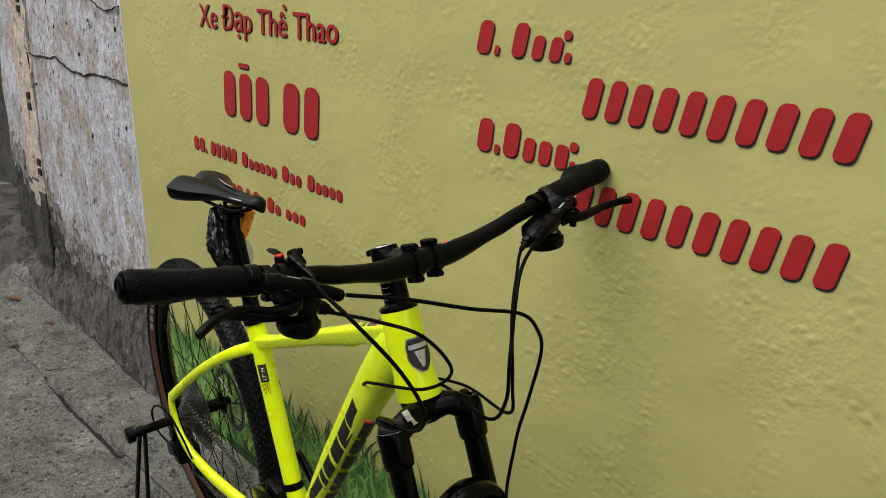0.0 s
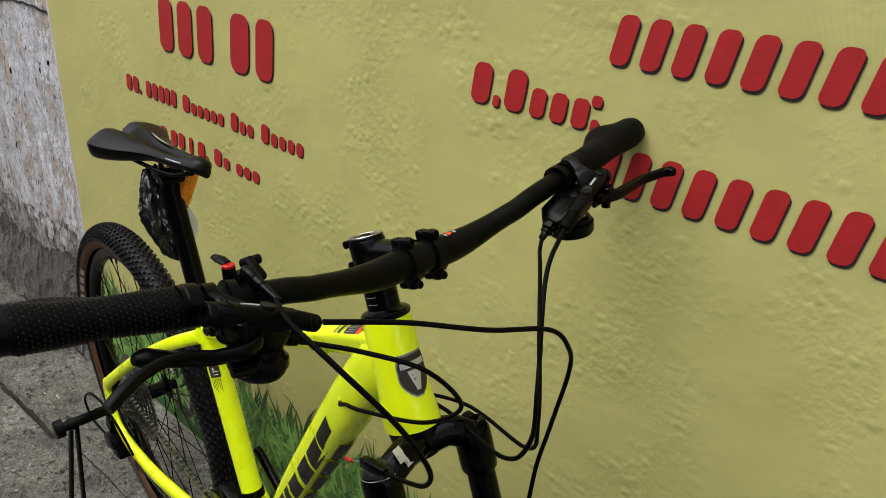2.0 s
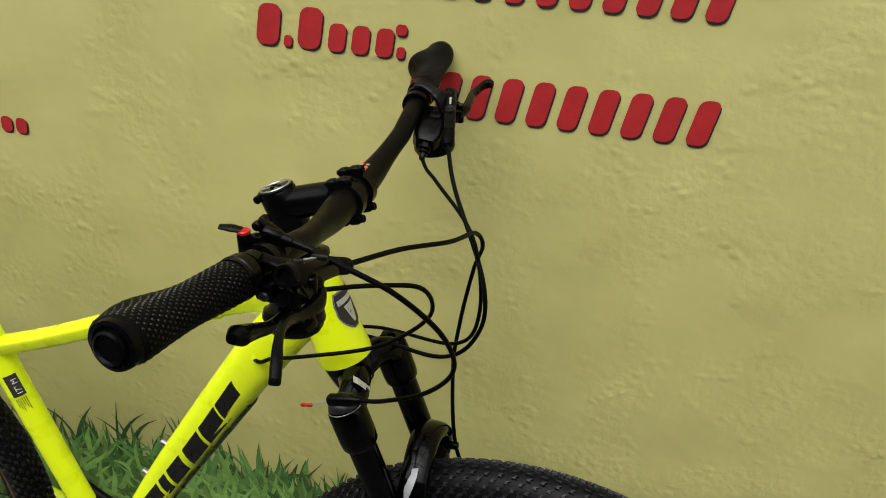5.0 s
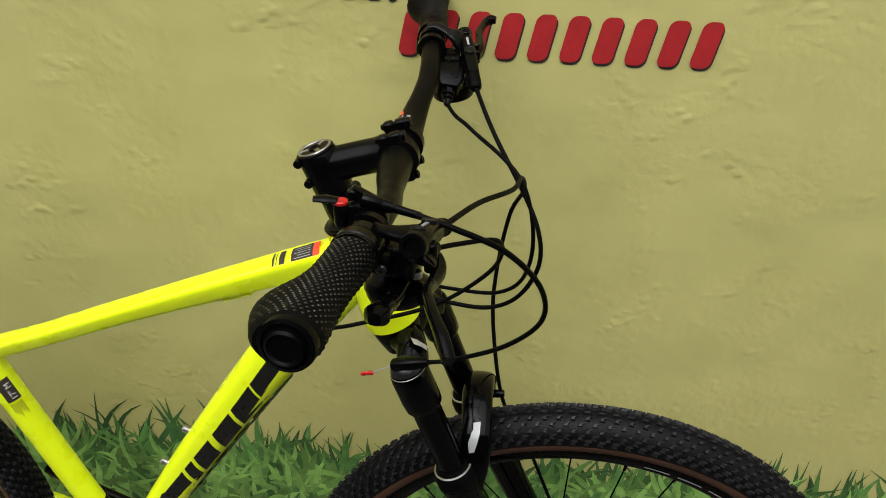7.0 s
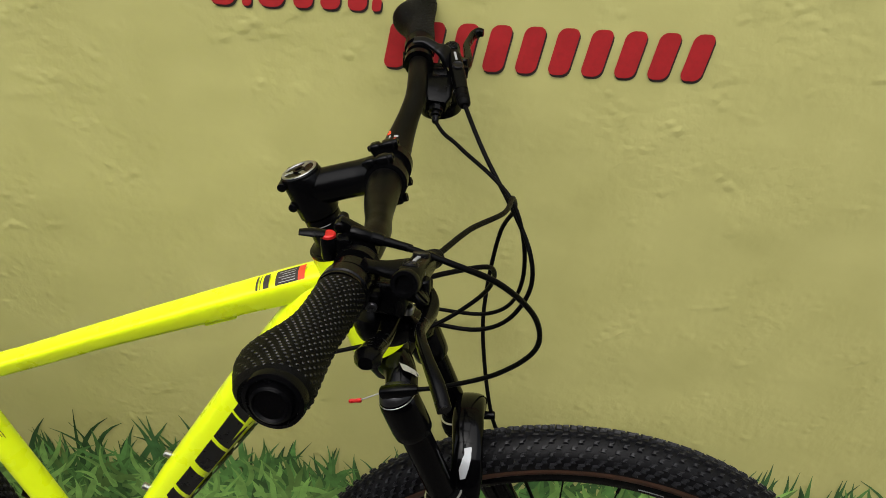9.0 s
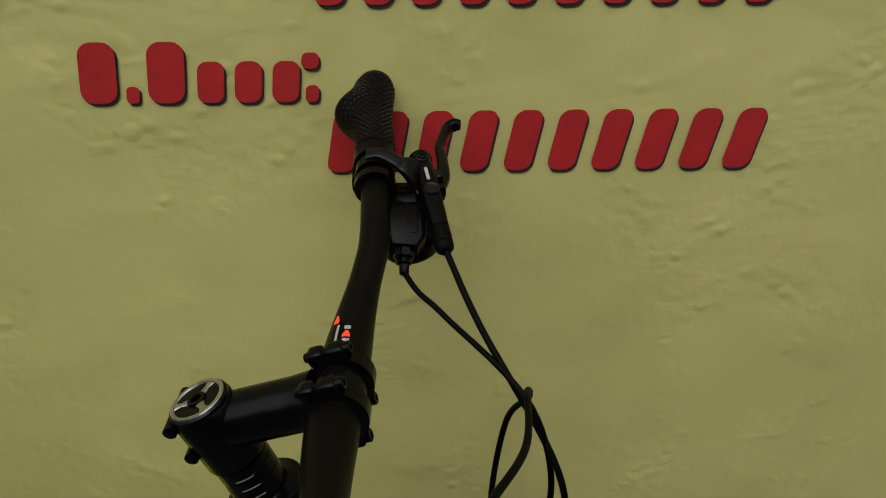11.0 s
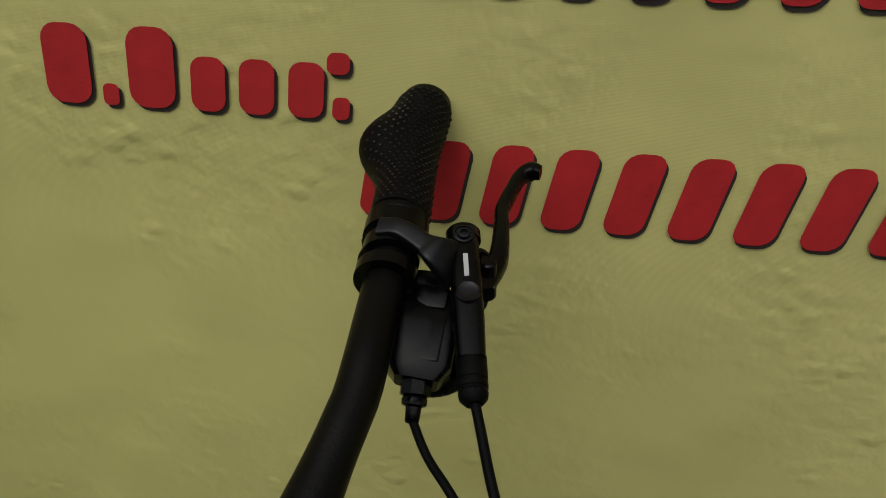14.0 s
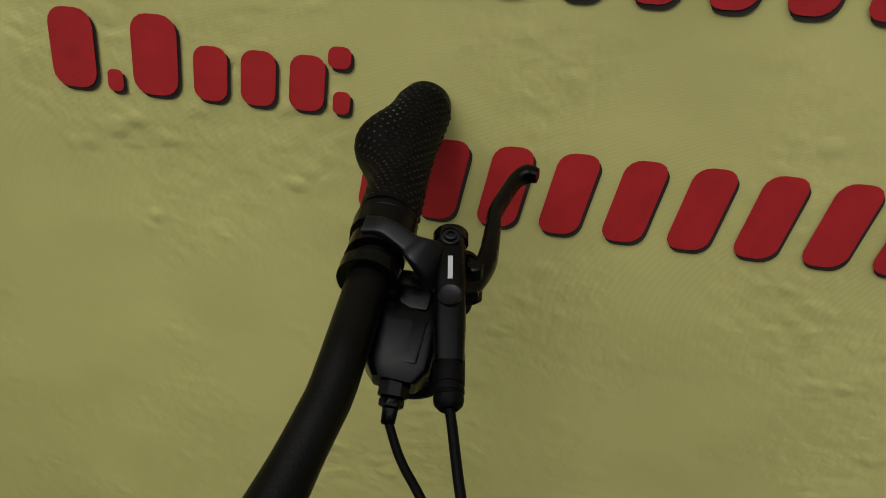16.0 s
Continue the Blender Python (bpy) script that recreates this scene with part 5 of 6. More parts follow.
def build_cockpit():
    # headset, spacers, steerer
    bm = bmesh.new()
    turned(bm, on_axis(0.949), AXIS, [(0, 0.0262), (0.002, 0.0272), (0.005, 0.0272), (0.0055, 0.0255), (0.007, 0.0250), (0.008, 0.0205), (0.010, 0.0180), (0.024, 0.0180), (0.0245, 0.0172), (0.025, 0.0180), (0.034, 0.0180), (0.0345, 0.0172), (0.035, 0.0180), (0.040, 0.0180)], 32)
    part("headset", steered(bm), BLACK, BIKE, "black headset and spacers")
    bm = bmesh.new()
    base = on_axis(0.988)
    top = on_axis(1.031) + Vector((-0.0008, -0.0010, -0.002))
    sweep(bm, [base, base + AXIS * 0.002, top - AXIS * 0.002, top], [0.0185, 0.0200, 0.0200, 0.0190], 28)
    sweep(bm, spline([on_axis(1.010) + Vector((0.004, 0, 0.004)), on_axis(1.010) + Vector((0.030, 0, 0.0125)), on_axis(1.010) + Vector((0.050, 0, 0.0185)), CLAMP + FORE * -0.014 + Vector((0, 0, 0.001))], 6), [(0.0176, 0.0176), (0.0172, 0.0172), (0.0172, 0.0175), (0.0180, 0.0200)], 32)
    for z, off in ((0.994, 0.0045), (1.015, 0.0025)):
        sweep(bm, [on_axis(z) + Vector((off - 0.012, 0, 0.003)), on_axis(z) + Vector((off - 0.021, 0, 0.006)), on_axis(z) + Vector((off - 0.027, 0, 0.008))], [(0.0065, 0.013), (0.0065, 0.012), (0.0045, 0.010)], 16, power=3.0)
    stem = part("stem", steered(bm), BLACK, BIKE, "black alloy stem")
    # faceplate: two bands round the bar, with ears above and below
    bm = bmesh.new()
    turned(bm, CLAMP + Vector((0, -0.0215, 0)), (0, 1, 0), [(0, 0.0185), (0.0008, 0.0202), (0.0120, 0.0202), (0.0130, 0.0164), (0.0300, 0.0164), (0.0310, 0.0202), (0.0422, 0.0202), (0.043, 0.0185)], 40)
    plate = part("faceplate", steered(bm), BLACK, stem)
    for s in (-1, 1):
        for v in (-1, 1):
            ear = CLAMP + Vector((0, 0.0158 * s, 0)) + RISE * (0.0205 * v)
            for off, long in ((0.004, 0.013), (-0.0085, 0.011)):
                bm = bmesh.new()
                block(bm, aim(ear + FORE * off, ear + FORE), (long, 0.0115, 0.0103), 0.38, 3)
                part("bolt_ear", steered(bm), BLACK, plate)
    for s in (-1, 1):
        for v in (-1, 1):
            bm = bmesh.new()
            turned(bm, CLAMP + Vector((0, 0.0158 * s, 0)) + RISE * (0.0210 * v) - FORE * 0.016, FORE, [(0, 0.0026), (0.001, 0.0032), (0.025, 0.0032), (0.0252, 0.0042), (0.0295, 0.0042), (0.0300, 0.0036), (0.0300, 0.0022), (0.028, 0.0020)], 14)
            part("bolt", steered(bm), BLACK, stem)
    for z, off in ((0.993, 0.0040), (1.014, 0.0025)):
        bm = bmesh.new()
        turned(bm, on_axis(z) + Vector((off - 0.024, -0.016, 0.007)), (0, 1, 0), [(-0.003, 0.0030), (-0.002, 0.0044), (0.034, 0.0044), (0.035, 0.003)], 14)
        part("bolt", steered(bm), BLACK, stem)
    # top cap: a bright ring with three bright spokes over dark windows
    bm = bmesh.new()
    turned(bm, top, AXIS, [(0, 0.0192), (0.0022, 0.0190), (0.0034, 0.0176), (0.0034, 0.0060), (0.0048, 0.0056), (0.0048, 0.0034), (0.0020, 0.0030)], 40)
    cap = part("top_cap", steered(bm), BLACK, stem, "dark top cap with a bright ring and three spokes")
    bm = bmesh.new()
    rings = []
    u = AXIS.normalized().orthogonal().normalized()
    v = AXIS.normalized().cross(u)
    for k in range(40):
        a = 2 * math.pi * k / 40
        rings.append([top + AXIS * h + (u * math.cos(a) + v * math.sin(a)) * r for r, h in ((0.0176, 0.0034), (0.0172, 0.0042), (0.0151, 0.0042), (0.0147, 0.0034))])
    vs = [[bm.verts.new(p) for p in r] for r in rings]
    for p, q in zip(vs, vs[1:] + vs[:1]):
        for j in range(3):
            bm.faces.new((p[j], p[j + 1], q[j + 1], q[j]))
    part("cap_ring", steered(bm), STEEL, cap)
    for k in range(3):
        a = 2 * math.pi * (k + 0.2) / 3
        e = u * math.cos(a) + v * math.sin(a)
        bm = bmesh.new()
        sweep(bm, [top + AXIS * 0.0036 + e * 0.0058, top + AXIS * 0.0036 + e * 0.010, top + AXIS * 0.0036 + e * 0.0142], [(0.0030, 0.0006), (0.0018, 0.0006), (0.0032, 0.0006)], 8, up=AXIS)
        part("cap_spoke", steered(bm), STEEL, cap)
    # fine height marks on the steerer spacers
    for z in (0.965, 0.9725, 0.980):
        bm = bmesh.new()
        last = None
        for k in range(7):
            a = radians(-92 + 6 * k)
            now = [bm.verts.new(on_axis(z + dz) + Vector((math.cos(a) * 0.0183, math.sin(a) * 0.0183, math.cos(a) * 0.0183 * 0.37))) for dz in (0, 0.0006)]
            if last:
                bm.faces.new((*last, *now[::-1]))
            last = now
        part("height_mark", steered(bm), GREY, stem)
    # handlebar
    bm = bmesh.new()
    ys = [-0.350 + 0.700 * i / 88 for i in range(89)]
    radii = []
    for y in ys:
        a = abs(y)
        t = min(1, max(0, (a - 0.030) / 0.080))
        radii.append(0.0157 - 0.0046 * t * t * (3 - 2 * t))
    sweep(bm, [bar_line(y) for y in ys], radii, 24, up=(0, 0, 1))
    bar = part("handlebar", steered(near_side(bm)), CARBON, BIKE, "matt black riser handlebar")
    # small red and white marks beside the clamp
    for name, mat, y0, y1, t0, t1 in (("bar_mark", DECALRED, 0.036, 0.042, 80, 98), ("bar_mark", GREY, 0.0315, 0.0345, 80, 96), ("bar_mark", GREY, 0.0435, 0.0465, 82, 96), ("bar_mark", GREY, 0.030, 0.048, 108, 114), ("bar_mark", DECALRED, 0.050, 0.057, 112, 126)):
        bm = bmesh.new()
        rows = []
        for i in range(4):
            y = y0 + (y1 - y0) * i / 3
            c = bar_line(y)
            taper = 1.0 if mat is not DECALRED else 1 - 0.7 * max(0, i - 1) / 2
            mid, half = (t0 + t1) / 2, (t1 - t0) / 2 * taper
            rows.append([bm.verts.new(c + Vector((math.cos(radians(mid + half * (j / 3 - 1))), 0, math.sin(radians(mid + half * (j / 3 - 1))))) * 0.0164) for j in range(7)])
        for p, q in zip(rows, rows[1:]):
            for j in range(6):
                bm.faces.new((p[j], p[j + 1], q[j + 1], q[j]))
        part(name, steered(bm), mat, bar)


build_cockpit()


def finish(bm, side, reach=False):
    """Puts geometry made for the wall side on its own side of the bar."""
    if side < 0:
        bm.transform(MIRROR)
        near_side(bm, reach)
    return steered(bm)


def build_grip(side):
    y0, y1 = 0.242, 0.354 if side > 0 else 0.358
    wing_dir = 183 if side > 0 else 202
    peak, spread = (0.58, 0.23) if side > 0 else (0.68, 0.27)
    def surface(t, th, grow=0.0):
        y = y0 + (y1 - y0) * t
        c = bar_line(y)
        bulge = math.exp(-((t - peak) / spread) ** 2)
        r = 0.0158 + 0.0012 * math.cos(t * 6) + 0.0015 * t
        w = max(0.0, math.cos(th - radians(wing_dir)))
        r += 0.0205 * bulge * w ** 1.9
        if t > 0.95:
            r *= 1 - 0.12 * (t - 0.95) / 0.05
        return c + Vector((math.cos(th), 0, math.sin(th))) * (r + grow)
    bm = bmesh.new()
    n, m = 36, 40
    loft(bm, [[surface(i / n, 2 * math.pi * k / m) for k in range(m)] for i in range(n + 1)])
    grip = part("grip", finish(bm, side, True), RUBBER, BIKE, "black ergonomic rubber grip with raised dots")
    bm = bmesh.new()
    for i in range(30):
        for k in range(24):
            t = 0.03 + 0.91 * i / 29
            th = 2 * math.pi * (k + 0.5 * (i % 2)) / 24
            c, u, v = surface(t, th, -0.0002), surface(t + 0.012, th) - surface(t, th), surface(t, th + 0.1) - surface(t, th)
            wing = max(0.0, math.cos(th - radians(wing_dir)))
            lift = 0.0007 - 0.0005 * wing
            u, v = u.normalized() * (0.00088 if side > 0 else 0.00098), v.normalized() * (0.00122 if side > 0 else 0.00135)
            nrm = v.cross(u).normalized()
            if nrm.dot(c - bar_line(c.y)) < 0:
                nrm = -nrm
            ring = [bm.verts.new(c + u * math.cos(a) + v * math.sin(a)) for a in (0, 1.047, 2.094, 3.142, 4.189, 5.236)]
            tip = [bm.verts.new(c + (u * math.cos(a) + v * math.sin(a)) * 0.55 + nrm * lift) for a in (0, 1.047, 2.094, 3.142, 4.189, 5.236)]
            bm.faces.new(tip)
            for j in range(6):
                bm.faces.new((ring[j], ring[(j + 1) % 6], tip[(j + 1) % 6], tip[j]))
    studs = part("grip_dots", finish(bm, side, True), DOTS, grip)
    studs["kind"] = "stuff"
    # inner lock ring and end plug
    bm = bmesh.new()
    c = bar_line(y0)
    turned(bm, bar_line(0.2265), bar_line(0.24) - bar_line(0.2265), [(0, 0.0160), (0.001, 0.0175), (0.011, 0.0178), (0.012, 0.0168), (0.013, 0.0172), (0.016, 0.0172)], 32)
    turned(bm, bar_line(0.231) + Vector((-0.016, 0, -0.008)), (0, 0, -1), [(-0.004, 0.0035), (0.010, 0.0035)], 10)
    part("lock_ring", finish(bm, side, True), BLACK, grip)
    bm = bmesh.new()
    turned(bm, bar_line(y1 - 0.005), (-0.07, 1, 0.15), [(0, 0.0168), (0.006, 0.0172), (0.009, 0.0165), (0.010, 0.0140), (0.0085, 0.0132), (0.0085, 0.0118), (0.0125, 0.0112), (0.0135, 0.0095), (0.0120, 0.0085), (0.0120, 0.001)], 32)
    part("end_plug", finish(bm, side, True), PLASTIC, grip)


def build_brake(side):
    """Hydraulic brake lever: clamp, cylinder, pivot, blade."""
    far = side > 0
    a = Vector((0.5318, 0.2316, 1.0755)) if far else Vector((0.537, 0.232, 1.078))
    b = Vector((0.5479, 0.1657, 1.0535)) if far else Vector((0.5440, 0.172, 1.055))
    e = Vector((0.5528, 0.1454, 1.0466)) if far else Vector((0.5520, 0.145, 1.042))
    axis = (b - a).normalized()
    up = (Vector((0, 0, 1)) - axis * axis.z).normalized()
    bm = bmesh.new()
    line = [a + (a - b).normalized() * 0.006, a, a.lerp(b, 0.35), a.lerp(b, 0.72), b]
    sweep(bm, line, [(0.0050, 0.0065), (0.0080, 0.0098), (0.0082, 0.0100), (0.0080, 0.0092), (0.0072, 0.0078)], 24, up=up, power=3.4)
    # bracket to the bar clamp
    if not far:
        sweep(bm, spline([bar_line(0.219) + Vector((0.012, 0, 0.0050)), Vector((0.513, 0.216, 1.0765)), Vector((0.523, 0.212, 1.0725)), a.lerp(b, 0.45) + Vector((-0.003, 0, -0.001))], 6), [(0.0035, 0.0060), (0.0032, 0.0055), (0.0035, 0.0080), (0.005, 0.013)], 14, up=(0, 1, 0), power=2.8)
    # pivot ears
    block(bm, pose(0.541, 0.216, 1.062, 0, 0, 25), (0.016, 0.022, 0.010), 0.3)
    brake = part("brake_lever", finish(bm, side), PLASTIC, BIKE, "black hydraulic brake lever")
    bm = bmesh.new()
    turned(bm, bar_line(0.2125), bar_line(0.226) - bar_line(0.2125), [(0, 0.0135), (0.0005, 0.0158), (0.0105, 0.0158), (0.011, 0.0135)], 28)
    turned(bm, bar_line(0.1960), bar_line(0.226) - bar_line(0.1960), [(0, 0.0135), (0.0005, 0.0165), (0.0085, 0.0165), (0.009, 0.0135)], 28)
    block(bm, Matrix.Translation(bar_line(0.221) + Vector((-0.014, 0, -0.010))), (0.010, 0.012, 0.014), 0.3)
    part("clamp_band", finish(bm, side, True), BLACK, brake)
    if not far:
        # pinch lug of the clamp, with its bolt facing outward
        bm = bmesh.new()
        block(bm, Matrix.Translation(bar_line(0.222) + Vector((0.0145, 0, -0.0125))), (0.014, 0.013, 0.014), 0.3)
        lug = part("clamp_lug", finish(bm, side, True), BLACK, brake)
        bm = bmesh.new()
        turned(bm, bar_line(0.222) + Vector((0.0160, 0.005, -0.0140)), (0, 1, 0), [(0, 0.0040), (0.003, 0.0040), (0.0036, 0.0034), (0.0036, 0.0020), (0.0020, 0.0018)], 14)
        part("bolt", finish(bm, side, True), LEVER, lug, "grey bolt head")
    if far:
        # flat arm that widens from the clamp into the flank of the cylinder
        bm = bmesh.new()
        mid = a.lerp(b, 0.24)
        arm = spline([bar_line(0.2190) + Vector((-0.006, 0, 0.0150)), bar_line(0.2180) + Vector((0.005, 0, 0.0165)), Vector((0.5140, 0.2145, 1.0858)), Vector((0.5215, 0.2115, 1.0835)), mid + Vector((-0.006, 0, 0.002))], 8)
        sweep(bm, arm, [(0.0056, 0.0030), (0.0052, 0.0030), (0.0058, 0.0030), (0.0090, 0.0032), (0.0140, 0.0036)], 20, up=(0.10, -0.35, 0.93), power=4.5)
        part("bracket", finish(bm, side), SATIN, brake, "satin black forged bracket")
    bm = bmesh.new()
    out_dir = (a - b).normalized()
    turned(bm, a + out_dir * 0.002, out_dir, [(0, 0.0095), (0.006, 0.0095), (0.007, 0.0088), (0.007, 0.0062), (0.001, 0.0058)], 20)
    part("end_socket", finish(bm, side), BLACK, brake)
    for t, flat in ((0.0, False), (0.52, True)) if far else ((0.10, False), (0.62, True)):
        bm = bmesh.new()
        p = a.lerp(b, t) + up * 0.0086
        if flat:
            turned(bm, p, up, [(0, 0.0062), (0.0022, 0.0062), (0.0028, 0.0056), (0.0024, 0.0050), (0.0024, 0.001)], 28)
        else:
            turned(bm, p, up, [(0, 0.0056), (0.0018, 0.0056), (0.0022, 0.0050), (0.0012, 0.0046), (0.0012, 0.0036), (0.0026, 0.0032), (0.0028, 0.0020), (0.0014, 0.0016), (0.0014, 0.0005)], 28)
        part("screw", finish(bm, side), SATIN, brake)
    bm = bmesh.new()
    f0, f1 = (0.17, 0.40) if far else (0.25, 0.53)
    w0, w1 = a.lerp(b, f0) + up * 0.0100, a.lerp(b, f1) + up * 0.0100
    block(bm, aim((w0 + w1) / 2, w1, up), ((w1 - w0).length * 0.86, 0.0025, 0.0008), 0.0)
    part("white_mark", finish(bm, side), GREY, brake)
    # blade: a tall flat finger piece from the pivot out to the hooked, rounded tip
    bm = bmesh.new()
    if far:
        blade = spline([(0.5420, 0.2190, 1.058), (0.5462, 0.2270, 1.0590), (0.5492, 0.2440, 1.0605), (0.5468, 0.2716, 1.062), (0.5446, 0.2894, 1.063), (0.5474, 0.3102, 1.065), (0.5508, 0.3245, 1.067), (0.5570, 0.3300, 1.069), (0.5630, 0.3295, 1.069)], 6)
    else:
        blade = spline([(0.542, 0.203, 1.052), (0.548, 0.208, 1.051), (0.552, 0.221, 1.050), (0.550, 0.242, 1.053), (0.549, 0.260, 1.060), (0.552, 0.278, 1.065), (0.558, 0.296, 1.066), (0.565, 0.313, 1.064), (0.5705, 0.327, 1.059)], 6)
    slim = 1.0 if far else 0.80
    sweep(bm, blade, [(0.0045, 0.005), (0.0058, 0.0058), (0.0056, 0.0062), (0.0046 * slim, 0.0060 * slim), (0.0042 * slim, 0.0056 * slim), (0.0040 * slim, 0.0054 * slim), (0.0042 * slim, 0.0054 * slim), (0.0052 * slim, 0.0060 * slim), (0.0040, 0.0044)], 16, up=(0, 0, 1), power=3.2)
    part("blade", finish(bm, side), PLASTIC, brake)
    # pivot plate with its ring
    bm = bmesh.new()
    face = Vector((0.72, -0.05, 0.69)).normalized()
    turned(bm, (Vector((0.5433, 0.2326, 1.0660)) if far else Vector((0.546, 0.228, 1.066))) - face * 0.004, face, [(0, 0.0085), (0.0035, 0.0085), (0.0045, 0.0076), (0.0045, 0.0055), (0.003, 0.0052), (0.003, 0.0035), (0.005, 0.0030)], 24)
    block(bm, aim((0.543, 0.219, 1.061), (0.541, 0.20, 1.055), face), (0.030, 0.014, 0.008), 0.35)
    part("pivot_plate", finish(bm, side), BLACK, brake)
    bm = bmesh.new()
    turned(bm, Vector((0.546, 0.217 if not far else 0.226, 1.048)), (0, 0, 1), [(0, 0.005), (0.022, 0.005), (0.023, 0.004)], 16)
    part("pivot_pin", finish(bm, side), BLACK, brake)
    # rubber boot of the hose
    bm = bmesh.new()
    d = (e - b).normalized()
    turned(bm, b - d * 0.004, d, [(0, 0.0070), (0.002, 0.0078), (0.014, 0.0076), (0.0145, 0.0071), (0.0160, 0.0071), (0.0165, 0.0076), (0.0185, 0.0075), (0.0190, 0.0070), (0.0205, 0.0070), (0.0210, 0.0074), (0.024, 0.0069), (0.0265, 0.0045)], 20)
    part("hose_boot", finish(bm, side), RUBBER, brake)


def build_shifter(side):
    bm = bmesh.new()
    c = Vector((0.5190, 0.1860, 1.0410)) if side > 0 else Vector((0.519, 0.192, 1.036))
    sweep(bm, [c + Vector((-0.002, 0.024, 0.013)), c + Vector((-0.001, 0.020, 0.012)), c + Vector((0, 0.004, 0.006)), c + Vector((0.001, -0.016, -0.002)), c + Vector((0.001, -0.022, -0.005))], [(0.012, 0.008), (0.0165, 0.0115), (0.0175, 0.0125), (0.0165, 0.012), (0.011, 0.009)], 28, up=(0, 0.3, 1), power=8.0)
    block(bm, aim(c + Vector((-0.001, 0.016, 0.0185)), c + Vector((-0.001, -0.010, 0.0085)), (0, 0.3, 1)), (0.014, 0.023, 0.010), 0.25)
    block(bm, aim(c + Vector((0.000, -0.006, 0.0105)), c + Vector((0, -0.020, 0.005)), (0, 0.3, 1)), (0.026, 0.024, 0.008), 0.2)
    shift = part("gear_shifter", finish(bm, side), PLASTIC, BIKE, "black trigger shifter under the handlebar")
    bm = bmesh.new()
    turned(bm, c + (Vector((-0.002, -0.003, -0.015)) if side < 0 else Vector((0.002, 0.010, -0.002))), (0.12, 0.1, -1) if side > 0 else (0.05, 0.30, -1), [(0, 0.019), (0.003, 0.0225), (0.007, 0.0225), (0.008, 0.0255), (0.017, 0.0255), (0.021, 0.0235), (0.023, 0.015), (0.024, 0.006)] if side > 0 else [(-0.008, 0.0165), (0, 0.021), (0.002, 0.0245), (0.007, 0.0258), (0.0095, 0.0255), (0.0100, 0.0246), (0.014, 0.0240), (0.019, 0.0212), (0.0225, 0.0165), (0.0245, 0.0100), (0.0250, 0.003)], 36)
    part("lower_cover", finish(bm, side), PLASTIC, shift)
    bm = bmesh.new()
    block(bm, Matrix.Translation(bar_line(0.200) + Vector((0.008, 0, -0.016))), (0.016, 0.012, 0.026), 0.3)
    if side > 0:
        sweep(bm, [(0.5150, 0.196, 1.045), (0.5152, 0.206, 1.052), (0.5156, 0.216, 1.060), (0.5156, 0.220, 1.064)], [(0.0125, 0.008), (0.013, 0.009), (0.0115, 0.008), (0.007, 0.004)], 16, up=(0, -0.6, 0.8), power=3.5)
    part("clamp_arm", finish(bm, side), PLASTIC, shift)
    bm = bmesh.new()
    turned(bm, c + Vector((0.014, 0.014, -0.002)), (0.1, 0, 1), [(0, 0.0055), (0.004, 0.0055), (0.005, 0.0045), (0.005, 0.0028), (0.003, 0.0025)], 14)
    part("cover_bolt", finish(bm, side), STEEL, shift, "bright bolt head")
    # thumb paddle reaching out under the grip, and the small release trigger in front
    bm = bmesh.new()
    if side > 0:
        sweep(bm, spline([c + Vector((0.010, 0.014, -0.006)), c + Vector((-0.004, 0.036, -0.005)), c + Vector((-0.020, 0.052, 0.000)), c + Vector((-0.034, 0.062, 0.003)), c + Vector((-0.040, 0.067, 0.004))], 6), [(0.008, 0.004), (0.006, 0.004), (0.006, 0.0055), (0.0065, 0.006), (0.003, 0.003)], 16, up=(0, 0, 1), power=2.5)
    else:
        sweep(bm, spline([c + Vector((0.004, 0.014, -0.008)), c + Vector((0.003, 0.045, -0.002)), c + Vector((0.000, 0.072, 0.009)), c + Vector((0.000, 0.088, 0.016)), c + Vector((0.000, 0.097, 0.019))], 6), [(0.007, 0.004), (0.006, 0.004), (0.0075, 0.006), (0.0090, 0.0075), (0.0045, 0.004)], 16, up=(0, 0, 1), power=2.5)
    part("thumb_paddle", finish(bm, side), PLASTIC, shift)
    bm = bmesh.new()
    sweep(bm, spline([c + Vector((0.012, 0.010, -0.012)), c + Vector((0.022, 0.020, -0.012)), c + Vector((0.022, 0.034, -0.010))], 5), [(0.007, 0.004), (0.006, 0.0045), (0.004, 0.003)], 12, up=(0, 0, 1))
    if side < 0:
        part("release_trigger", finish(bm, side), PLASTIC, shift)
    else:
        bm.free()
    bm = bmesh.new()
    d = Vector((0.10, -0.80, -0.55)).normalized() if side < 0 else Vector((0.04, -0.76, -0.58)).normalized()
    p = c + Vector((0.001, -0.022, -0.006)) if side < 0 else c + Vector((0.001, -0.017, -0.003))
    turned(bm, p, d, [(0, 0.0062), (0.002, 0.0082), (0.011, 0.0082), (0.012, 0.0062), (0.013, 0.0068), (0.016, 0.0066), (0.017, 0.0042), (0.024, 0.0038), (0.025, 0.003)], 8)
    part("cable_adjuster", finish(bm, side), PLASTIC, shift)


for side in (1, -1):
    build_grip(side)
    build_brake(side)
    build_shifter(side)


